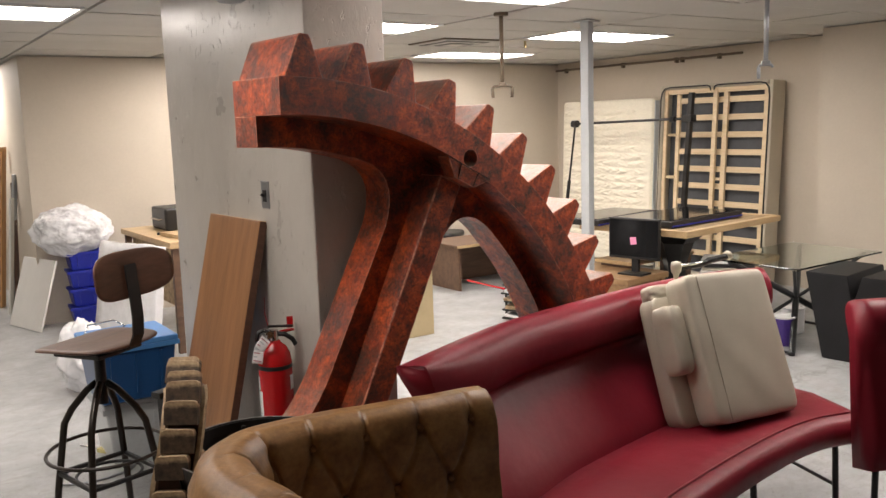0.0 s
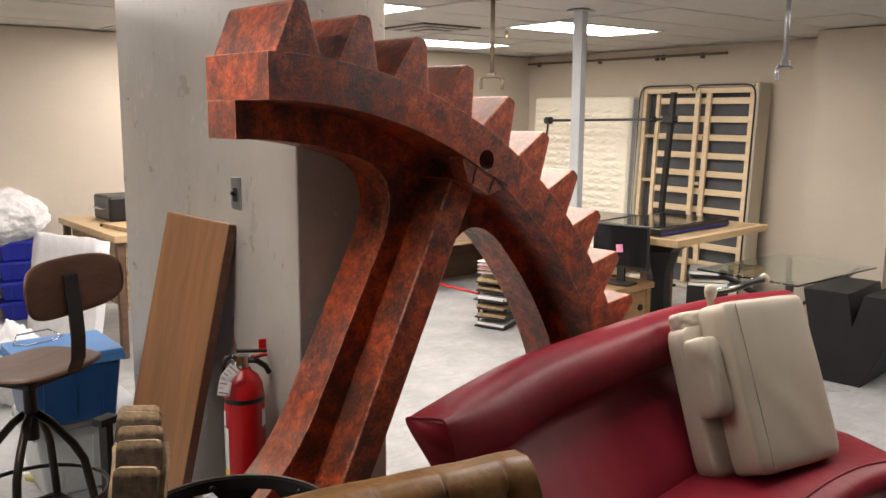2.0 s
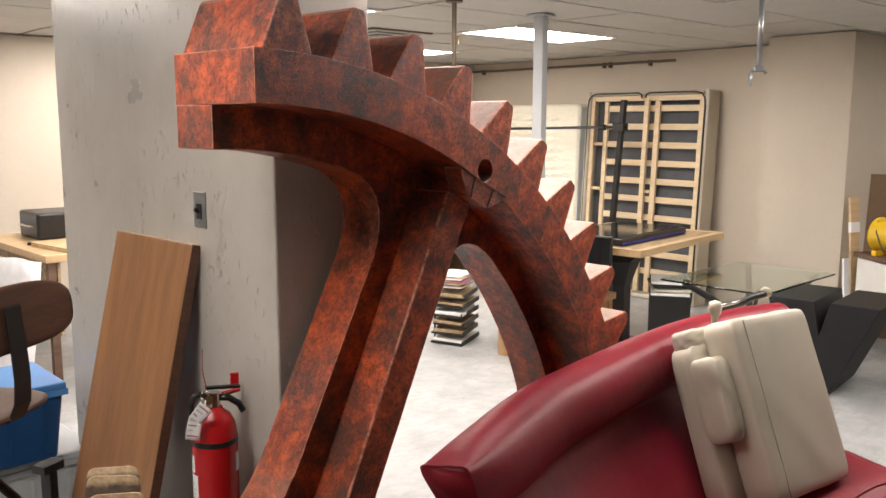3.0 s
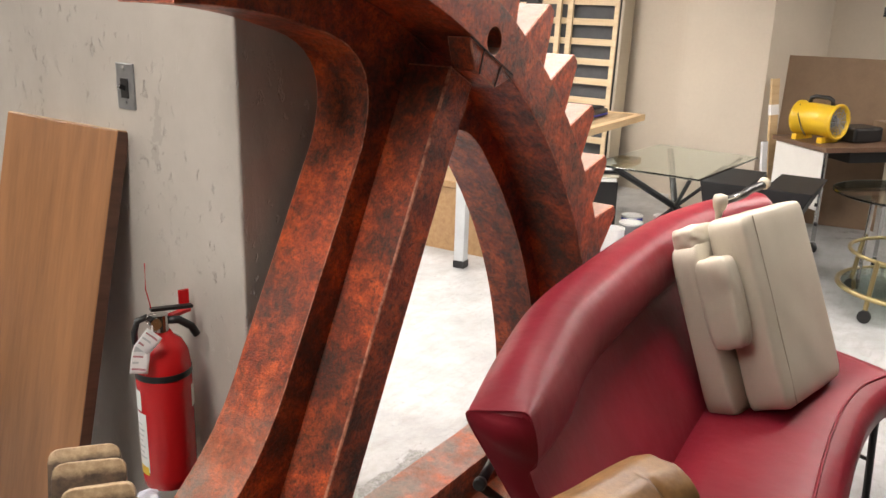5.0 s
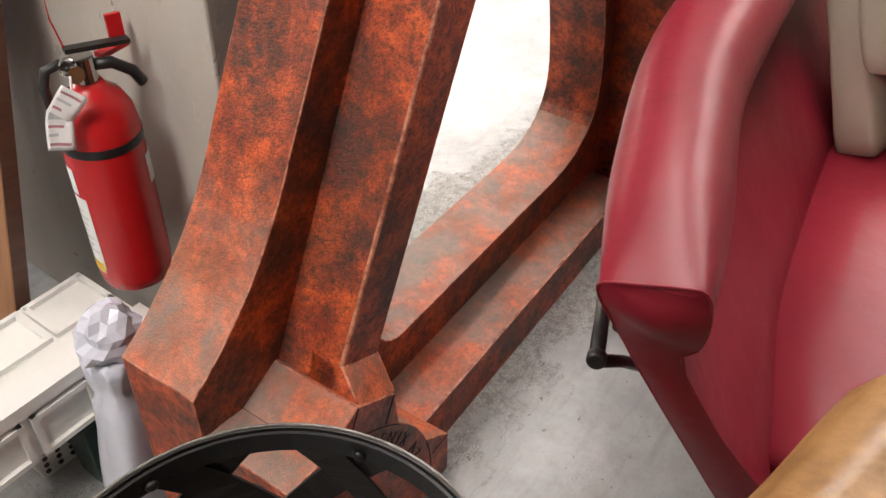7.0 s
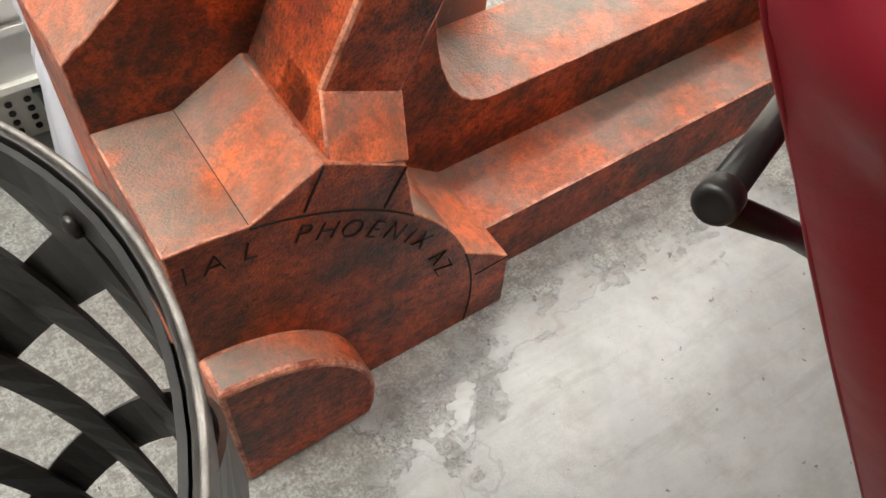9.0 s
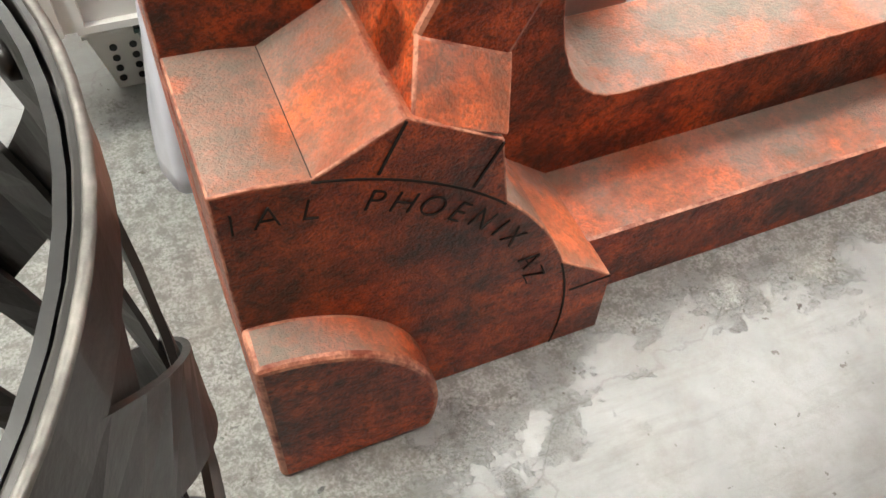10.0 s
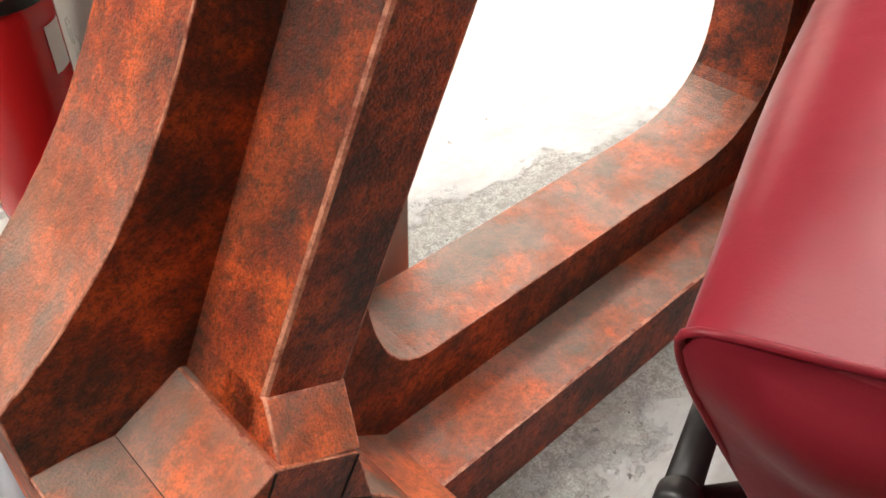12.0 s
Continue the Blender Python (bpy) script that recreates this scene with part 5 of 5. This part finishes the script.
bevel(part("quilt", box((0.2, MW, MH), (0.1, MW / 2, MH / 2)), QUILT, mt), 0.04, 4)
part("side_band", box((0.15, 0.012, MH - 0.06), (0.105, -0.003, MH / 2)), POLE, mt, "grey side band")
rows = []
for i in range(181):
    z = 0.03 + (MH - 0.06) * i / 180
    row = []
    for j in range(91):
        y = 0.02 + (MW - 0.05) * j / 90
        edge = min(1, 12 * min(j, 90 - j) / 90, 14 * min(i, 180 - i) / 180)
        wave = z + 0.012 * noise.noise(Vector((y * 3, z * 2, 4.2)))
        roll = abs(math.sin(wave * math.pi / 0.088))
        ruffle = noise.noise(Vector((y * 19 + 4 * math.sin(wave * 35.7), z * 11, 1.3)))
        h = 0.02 * roll ** 0.6 + 0.022 * ruffle * (0.4 + roll)
        row.append((-h * edge, y, z))
    rows.append(row)
part("quilted_face", grid_mesh(rows), QUILT, mt, "ruffled cream quilting in rows", True)
boom = thing("boom_stand", "black studio boom stand with a long crossbar", "stand", room(7.30, 6.62, 0), math.degrees(RHO))
bevel(part("post", box((0.05, 0.05, 2.0), (0, -0.075, 1.005), (4.4, 0, 0)), BLACK, boom), 0.004)
part("crossbar", tube([(-0.03, -0.22, 1.735), (-0.04, 0.2, 1.73), (-0.06, 1.55, 1.705)], 0.015, 10), BLACK, boom)
bevel(part("clamp", box((0.09, 0.13, 0.075), (-0.02, -0.13, 1.735)), BLACK, boom), 0.008)
part("clamp_knob", cyl(0.03, (-0.05, 0.03, 1.73), (-0.05, 0.09, 1.73), 14), BLACK, boom)
part("knob", cyl(0.042, (-0.06, 1.515, 1.705), (-0.06, 1.59, 1.705), 14), BLACK, boom)
part("arm", tube([(-0.06, 1.55, 1.70), (-0.06, 1.69, 0.87)], 0.012, 8), BLACK, boom)
part("arm_weight", cyl(0.022, (-0.06, 1.665, 1.02), (-0.06, 1.71, 0.75), 10), BLACK, boom)
for k in range(3):
    a = radians(90 + 120 * k)
    part("base_leg", tube([(0, 0, 0.05), (0.18 * math.cos(a), 0.33 * math.sin(a), 0.018)], 0.018, 8), BLACK, boom)

# ---- tables and screens ----
wt = thing("pine_edged_table", "pine-edged table on a black pedestal with screens on top", "table", (5.64, 4.43, 0), 2)
bm = bmesh.new()
for x, y, sx, sy in ((0.72, 0.03, 1.44, 0.06), (0.72, 1.05, 1.44, 0.06), (0.03, 0.54, 0.06, 0.96), (1.41, 0.54, 0.06, 0.96)):
    add_box(bm, (sx, sy, 0.05), (x, y, 0.845))
part("frame", bm, PINE, wt)
part("top", box((1.32, 0.96, 0.03), (0.72, 0.54, 0.85)), OLDWOOD, wt)
part("pedestal", lathe([(0.28, 0.0), (0.28, 0.03), (0.1, 0.06), (0.09, 0.5), (0.16, 0.7), (0.3, 0.815), (0.3, 0.82)], 6), BLACK, wt).matrix_basis = pose(0.5, 0.45, 0)
part("shelf", box((0.9, 0.4, 0.03), (0.5, 0.75, 0.55)), PINE, wt)
part("shelf_leg", box((0.05, 0.3, 0.54), (0.95, 0.75, 0.27)), BROWN, wt)
part("shelf_leg", box((0.05, 0.3, 0.54), (0.1, 0.75, 0.27)), BROWN, wt)
for x, y, z, w, d, rz in ((6.27, 4.98, 0.872, 1.05, 0.62, 2), (5.95, 5.5, 0.872, 0.95, 0.5, 6)):
    tv = thing("flat_screen", "black flat television screen lying on the table", "television", (x, y, z), rz, "screens on the table")
    bevel(part("case", box((w, d, 0.05), (0, 0, 0.025)), BLACK, tv), 0.006)
    part("glass", box((w - 0.08, d - 0.08, 0.004), (0, 0, 0.0525)), SCREEN, tv)
    part("stripe", box((w, 0.004, 0.012), (0, -d / 2 - 0.002, 0.012)), BLUE, tv, "blue edge strip")
low = thing("low_wood_desk", "low pine desk with solid ends", "desk", (5.28, 4.70, 0), 2)
bevel(part("top", box((0.54, 0.74, 0.05), (0.255, 0.37, 0.485)), DESKWOOD, low), 0.006)
part("end", box((0.05, 0.7, 0.46), (0.48, 0.37, 0.23)), DESKWOOD, low)
part("end", box((0.05, 0.7, 0.46), (0.03, 0.37, 0.23)), DESKWOOD, low)
part("front", box((0.4, 0.03, 0.4), (0.255, 0.05, 0.26)), DESKWOOD, low)
part("knob", cyl(0.025, (0.38, 0.034, 0.32), (0.38, 0.02, 0.32), 14), BLACK, low)
mon = thing("monitor", "black computer monitor with a pink note on a low desk", "monitor", (5.505, 4.83, 0.511), -82)
bevel(part("housing", box((0.46, 0.03, 0.33), (0, 0, 0.29)), BLACK, mon), 0.006)
part("screen", box((0.435, 0.004, 0.295), (0, -0.017, 0.295)), SCREEN, mon)
part("neck", box((0.06, 0.03, 0.14), (0, 0.02, 0.09)), BLACK, mon)
bevel(part("base", box((0.22, 0.16, 0.015), (0, 0, 0.008)), BLACK, mon), 0.004)
part("note", box((0.055, 0.002, 0.06), (0.0, -0.021, 0.275), (0, -8, 0)), PINK, mon, "pink sticky note")

gt = thing("glass_table", "green glass table on crossed black steel legs", "table", (5.72, 3.55, 0), -3)
bevel(part("glass_top", box((1.15, 0.78, 0.014), (0.58, 0.4, 0.66)), GLASS, gt), 0.004).visible_shadow = False
for a, b in (((0.1, 0.1), (1.05, 0.65)), ((1.05, 0.1), (0.1, 0.65))):
    part("leg", tube([(a[0], a[1], 0.012), (b[0], b[1], 0.645)], 0.024, 8), BLACK, gt)
    part("leg", tube([(a[0], a[1], 0.645), (b[0], b[1], 0.012)], 0.014, 8), BLACK, gt)
part("bar", tube([(0.1, 0.1, 0.02), (0.1, 0.65, 0.02)], 0.012, 8), BLACK, gt)
part("bar", tube([(1.05, 0.1, 0.02), (1.05, 0.65, 0.02)], 0.012, 8), BLACK, gt)
vb = thing("black_v_block", "matt black V-shaped plinth on the floor", "plinth", (5.97, 2.92, 0), 3)
bm = slab([[(0.28, 0), (0.56, 0), (0.70, 0.62), (0.40, 0.62), (0.36, 0.40), (0.30, 0.62), (0.0, 0.62)]], 0, 0.62)
bmesh.ops.transform(bm, matrix=Matrix(((0, 1, 0, 0), (1, 0, 0, 0), (0, 0, 1, 0), (0, 0, 0, 1))), verts=bm.verts[:])
bevel(part("block", bm, mat("matt_black", (0.014, 0.014, 0.016), 0.55, noise_scale=5, amount=0.3, bump=0.1, spec=0.3), vb), 0.006)
for k in range(2):
    part("bolt", cyl(0.012, (0.3 + 0.1 * k, 0.0 + 0.02, 0.5 - 0.15 * k), (0.3 + 0.1 * k, -0.02 + 0.02, 0.5 - 0.15 * k), 10), BLACK, vb)


def can(x, y, r, h, body, label):
    c = thing("paint_can", label, "can", (x, y, 0), 0, "cans on the floor")
    part("body", lathe([(r * 0.94, 0), (r, 0.01), (r, h - 0.01), (r * 0.96, h)], 24), body, c, smooth=False)
    part("lid", lathe([(r * 0.97, h), (r * 1.03, h + 0.003), (r * 1.03, h + 0.014), (r * 0.9, h + 0.014), (r * 0.88, h + 0.008)], 24), WHITE, c)


can(6.1, 3.87, 0.09, 0.21, PURPLE, "dark purple tin with a white lid on the floor")
can(6.12, 4.14, 0.085, 0.2, GALV, "metal paint can with a white lid on the floor")
can(6.5, 4.02, 0.09, 0.19, WHITE, "white paint can with a pink label on the floor")
can(6.33, 4.22, 0.08, 0.2, BLUE, "blue paint can on the floor")
can(5.95, 4.2, 0.08, 0.18, WHITE, "white paint can on the floor")

cb = thing("pale_plywood_box", "pale yellow plywood box on the floor", "box", (4.18, 6.28, 0), -4)
bevel(part("body", box((0.46, 0.4, 0.56), (0, 0, 0.28)), mat("plywood", (0.55, 0.44, 0.26), 0.6, noise_scale=4, amount=0.12), cb), 0.004)
bevel(part("latch", box((0.085, 0.012, 0.06), (-0.03, -0.204, 0.31)), BLACK, cb), 0.003)
part("knob", cyl(0.014, (-0.02, -0.208, 0.31), (-0.02, -0.225, 0.31), 14), BLACK, cb)
bd = thing("brown_desk", "dark brown desk with a pale edged top", "desk", (5.72, 7.3, 0), -4)
bevel(part("top", box((1.34, 0.64, 0.03), (0.62, 0.3, 0.475)), BROWN, bd), 0.004)
part("end_panel", box((0.03, 0.58, 0.458), (0.0, 0.3, 0.229)), BROWN, bd)
part("end_panel", box((0.03, 0.58, 0.458), (1.22, 0.3, 0.229)), BROWN, bd)
part("back_panel", box((1.18, 0.02, 0.455), (0.61, 0.56, 0.2285)), BROWN, bd)
part("top_edge", box((1.34, 0.004, 0.028), (0.62, -0.023, 0.475)), PINE, bd, "pale edge of the desk top")
rod = thing("red_rod", "long red rod leaning under the dark desk", "rod", (5.66, 7.12, 0.15), -52)
part("bar", tube([(0, 0, 0), (0.62, 0, -0.135)], 0.011, 10), RED, rod)
wick = thing("wicker_basket", "tall pale wicker basket on the floor behind the desk", "basket", (5.9, 8.12, 0), 0)
bm = bmesh.new()
for k in range(13):
    r = 0.16 + 0.03 * math.sin(math.pi * k / 12)
    add_tube(bm, [((r + 0.006 * ((q + k) % 2)) * math.cos(q * math.pi / 14), (r + 0.006 * ((q + k) % 2)) * math.sin(q * math.pi / 14), 0.03 + 0.04 * k) for q in range(28)], 0.019, 6, True)
part("weave", bm, OLDWOOD, wick, smooth=True)
for k in range(3):
    a = k * 2.1 + 0.6
    part("foot", cyl(0.02, (0.12 * math.cos(a), 0.12 * math.sin(a), 0), (0.12 * math.cos(a), 0.12 * math.sin(a), 0.03), 10), BLACK, wick)
oc = thing("office_chair", "black office chair on a star base behind the desk", "chair", (6.3, 8.35, 0), 30)
for k in range(5):
    a = radians(72 * k)
    arm = part("base_arm", tube([(0, 0, 0.11), (0.27 * math.cos(a), 0.27 * math.sin(a), 0.075)], 0.02, 8), BLACK, oc)
    part("caster", cyl(0.03, (0.27 * math.cos(a), 0.27 * math.sin(a) - 0.02, 0.031), (0.27 * math.cos(a), 0.27 * math.sin(a) + 0.02, 0.031), 14), BLACK, arm)
part("column", cyl(0.025, (0, 0, 0.1), (0, 0, 0.42), 14), CHROME, oc)
part("seat", pillow((0.48, 0.46, 0.09), 0.1, 8, 6.0), BLACK, oc, smooth=True).matrix_basis = pose(0, 0, 0.46)
part("backrest", pillow((0.44, 0.07, 0.46), 0.1, 8, 6.0), BLACK, oc, smooth=True).matrix_basis = pose(0, 0.24, 0.78, -8, 0, 0)
part("back_arm", tube([(0, 0.1, 0.42), (0, 0.27, 0.45), (0, 0.28, 0.7)], 0.018, 8), BLACK, oc, smooth=True)
tr = thing("letter_trays", "stack of black letter trays full of papers", "tray stack", (5.35, 5.95, 0), 20)
for k in range(6):
    part("tray", box((0.34, 0.28, 0.012), (0.01 * (k % 3), 0.008 * (k % 2), 0.02 + 0.075 * k), (1.5, -3, 3 * (k % 3) - 3)), BLACK, tr)
    part("paper", box((0.30, 0.25, 0.018 + 0.008 * (k % 2)), (0.012 * ((k + 1) % 3) - 0.02, 0, 0.042 + 0.075 * k), (1.5, -3, 4 * (k % 2) - 2)), OLDWOOD if k % 3 else WHITE, tr)
part("post", box((0.02, 0.012, 0.46), (0.05, 0.145, 0.23)), BLACK, tr)
part("post", box((0.02, 0.012, 0.46), (-0.08, 0.145, 0.23)), BLACK, tr)
for k in range(6):
    part("tray_lip", box((0.34, 0.006, 0.03), (0.01 * (k % 3), -0.135 + 0.008 * (k % 2), 0.03 + 0.075 * k), (1.5, -3, 3 * (k % 3) - 3)), BLACK, tr)
for k in range(9):
    part("sheet", box((0.3, 0.24, 0.006), (0.01 * (k % 3) - 0.03, 0.0, 0.475 + 0.011 * k), (0, 0, 7 * math.sin(k * 2.1))), (WHITE, OLDWOOD, WHITE, PINE)[k % 4] if k != 4 else PINK, tr)
pile = thing("folder_pile", "pile of papers and folders under the glass table", "papers", (6.12, 4.45, 0.0), 30)
part("stand", box((0.34, 0.3, 0.5), (0, 0, 0.25)), BLACK, pile)
for k in range(4):
    part("folder", box((0.34, 0.28, 0.02), (0.01 * (k % 2), 0, 0.513 + 0.028 * k), (0, 0, 5 * (k % 3))), (WHITE, CREAM, BLACK, WHITE)[k], pile)

# ---- alcove: desk with fan, boards, glass cart, garment rail ----
fd = new("steel_desk")
fd.matrix_basis = pose(6.90, 3.05, 0, 0, 0, -41.5)
tagged(fd, "dark-topped steel desk with a white end panel on casters", "desk")
bevel(part("top", box((1.25, 0.64, 0.035), (0.62, 0.31, 0.765)), BROWN, fd), 0.004)
part("end_panel", box((0.02, 0.56, 0.42), (0.02, 0.31, 0.53)), WHITEP, fd, "white end panel")
part("drawer", box((0.7, 0.4, 0.08), (0.6, 0.25, 0.70)), BLACK, fd)
for x, y in ((0.03, 0.03), (1.2, 0.03), (0.03, 0.58), (1.2, 0.58)):
    leg = part("leg", cyl(0.016, (x, y, 0.09), (x, y, 0.75), 12), CHROME, fd)
    part("caster", cyl(0.04, (x - 0.014, y, 0.041), (x + 0.014, y, 0.041), 16), BLACK, leg, "black caster wheel")
fan = new("blower_fan")
fan.matrix_basis = pose(7.23, 3.19, 0.94, 0, 0, -112)
tagged(fan, "yellow cylindrical blower fan with black handle on the desk", "fan")


seg = 36
prof = [(0.105, -0.17), (0.128, -0.165), (0.13, -0.15), (0.118, -0.14), (0.115, 0.13), (0.128, 0.14), (0.132, 0.16), (0.125, 0.172), (0.112, 0.165), (0.105, 0.1)]
rows = [[(x, r * math.cos(k * 2 * math.pi / seg), r * math.sin(k * 2 * math.pi / seg)) for k in range(seg)] for r, x in prof]
part("drum", grid_mesh(rows, True), YELLOW, fan, smooth=True)
part("motor", cyl(0.045, (0.0, 0, 0), (0.12, 0, 0), 20), BLACK, fan)
part("back_plate", cyl(0.108, (0.02, 0, 0), (0.03, 0, 0), 30), BLACK, fan)
for r in (0.03, 0.05, 0.07, 0.09):
    part("guard_ring", tube([(0.155, r * math.cos(k * math.pi / 12), r * math.sin(k * math.pi / 12)) for k in range(24)], 0.003, 6, True), GALV, fan)
for k in range(6):
    a = k * math.pi / 6
    part("guard_bar", tube([(0.155, 0.108 * math.cos(a), 0.108 * math.sin(a)), (0.155, -0.108 * math.cos(a), -0.108 * math.sin(a))], 0.0025, 6), GALV, fan)
part("handle", tube([(-0.09, 0, 0.11), (-0.085, 0, 0.15), (-0.05, 0, 0.165), (0.06, 0, 0.165), (0.09, 0, 0.15), (0.095, 0, 0.11)], 0.016, 10), BLACK, fan, smooth=True)
for x in (-0.12, 0.09):
    part("foot", box((0.04, 0.2, 0.04), (x, 0, -0.137)), YELLOW, fan)
part("cord", tube([(-0.13, -0.06, 0.1), (-0.1, -0.115, 0.03), (-0.05, -0.13, -0.06), (0.0, -0.14, -0.11)], 0.005, 6), BLACK, fan)
ph = thing("black_keyboard_case", "black plastic case and grey box beside the fan on the desk", "case", (7.45, 2.95, 0.784), -40)
bevel(part("case", box((0.3, 0.22, 0.11), (0, 0, 0.055), (0, 0, 10)), BLACK, ph), 0.02)
part("box", box((0.2, 0.2, 0.14), (0.3, -0.02, 0.07)), CARD, ph)
for x, y, w, h, rz, m_, lab in ((7.86, 3.28, 1.0, 1.36, -82, CARD, "large brown hardboard sheet standing behind the desk"), (7.40, 3.49, 0.1, 1.2, -20, PINE, "cardboard strip with white tape leaning on the wall"), (7.30, 3.52, 0.07, 0.72, -20, BAG, "bundle of white wrapped strips leaning on the wall")):
    c = new("leaning_board")
    c.matrix_basis = pose(x, y, 0.004, -5, 0, rz)
    tagged(c, lab, "board", "boards in the alcove")
    bevel(part("sheet", box((w, 0.02, h), (0, 0, h / 2)), m_, c), 0.003)
    if m_ == PINE:
        part("tape", box((w + 0.004, 0.026, 0.08), (0, 0, h * 0.8)), WHITE, c)
rt = thing("round_glass_table", "round glass table with chrome legs", "table", (6.52, 2.43, 0), 0)
part("glass_top", lathe([(0.46, 0), (0.47, 0.004), (0.47, 0.012), (0.46, 0.016)], 48), GLASS, rt).matrix_basis = pose(0, 0, 0.59)
for k in range(3):
    a = radians(120 * k + 150)
    leg = part("leg", tube([(0.38 * math.cos(a), 0.38 * math.sin(a), 0.08), (0.36 * math.cos(a), 0.36 * math.sin(a), 0.588)], 0.014, 10), CHROME, rt)
    part("caster", cyl(0.036, (0.38 * math.cos(a), 0.38 * math.sin(a) - 0.012, 0.037), (0.38 * math.cos(a), 0.38 * math.sin(a) + 0.012, 0.037), 14), BLACK, leg)
ct = thing("brass_cart", "low brass-framed round glass cart on black casters", "cart", (5.95, 2.28, 0), 0)
part("ring", tube([(0.42 * math.cos(k * math.pi / 24), 0.42 * math.sin(k * math.pi / 24), 0.15) for k in range(48)], 0.016, 8, True), BRASS, ct, smooth=True)
part("ring", tube([(0.38 * math.cos(k * math.pi / 24), 0.38 * math.sin(k * math.pi / 24), 0.36) for k in range(48)], 0.012, 8, True), BRASS, ct, smooth=True)
part("shelf", lathe([(0.4, 0.14), (0.4, 0.155)], 40), GLASS, ct)
for k in range(4):
    a = radians(90 * k + 152)
    post = part("post", tube([(0.42 * math.cos(a), 0.42 * math.sin(a), 0.08), (0.38 * math.cos(a), 0.38 * math.sin(a), 0.37)], 0.014, 8), BRASS, ct)
    part("caster", cyl(0.038, (0.42 * math.cos(a) - 0.012, 0.42 * math.sin(a), 0.039), (0.42 * math.cos(a) + 0.012, 0.42 * math.sin(a), 0.039), 14), BLACK, post)
gr = thing("garment_rail", "black garment rail standing in the alcove", "rail", (5.83, 2.66, 0), -80)
part("bar", cyl(0.016, (0, 0, 1.72), (1.1, 0, 1.72), 12), BLACK, gr)
part("end_cap", cyl(0.026, (-0.012, 0, 1.72), (0.012, 0, 1.72), 14), BLACK, gr)
part("upright", cyl(0.014, (0.6, 0, 0.0), (0.6, 0, 1.72), 12), BLACK, gr)
part("foot", box((0.04, 0.5, 0.03), (0.6, 0, 0.015)), BLACK, gr)
sh = new("t_shirt")
sh.matrix_basis = pose(5.80, 2.32, 1.30, 0, 0, -78)
tagged(sh, "pale grey t-shirt hanging from the garment rail", "shirt")
rows = []
out = [(0.05, 0.27), (0.13, 0.245), (0.2, 0.2), (0.27, 0.08), (0.19, 0.03), (0.17, 0.08), (0.175, -0.2), (0.18, -0.4)]
pts = [(-x, z) for x, z in out] + [(x, z) for x, z in out[::-1]]
bm = slab([pts], -0.03, 0.03)
bmesh.ops.subdivide_edges(bm, edges=bm.edges[:], cuts=2)
for v in bm.verts:
    v.co.y += 0.025 * noise.noise(v.co * 5)
part("cloth", bm, CLOTH, sh, smooth=False)
part("hanger_hook", tube([(0, 0, 0.26), (0, 0, 0.38), (0.02, 0, 0.42)], 0.004, 6), CHROME, sh)
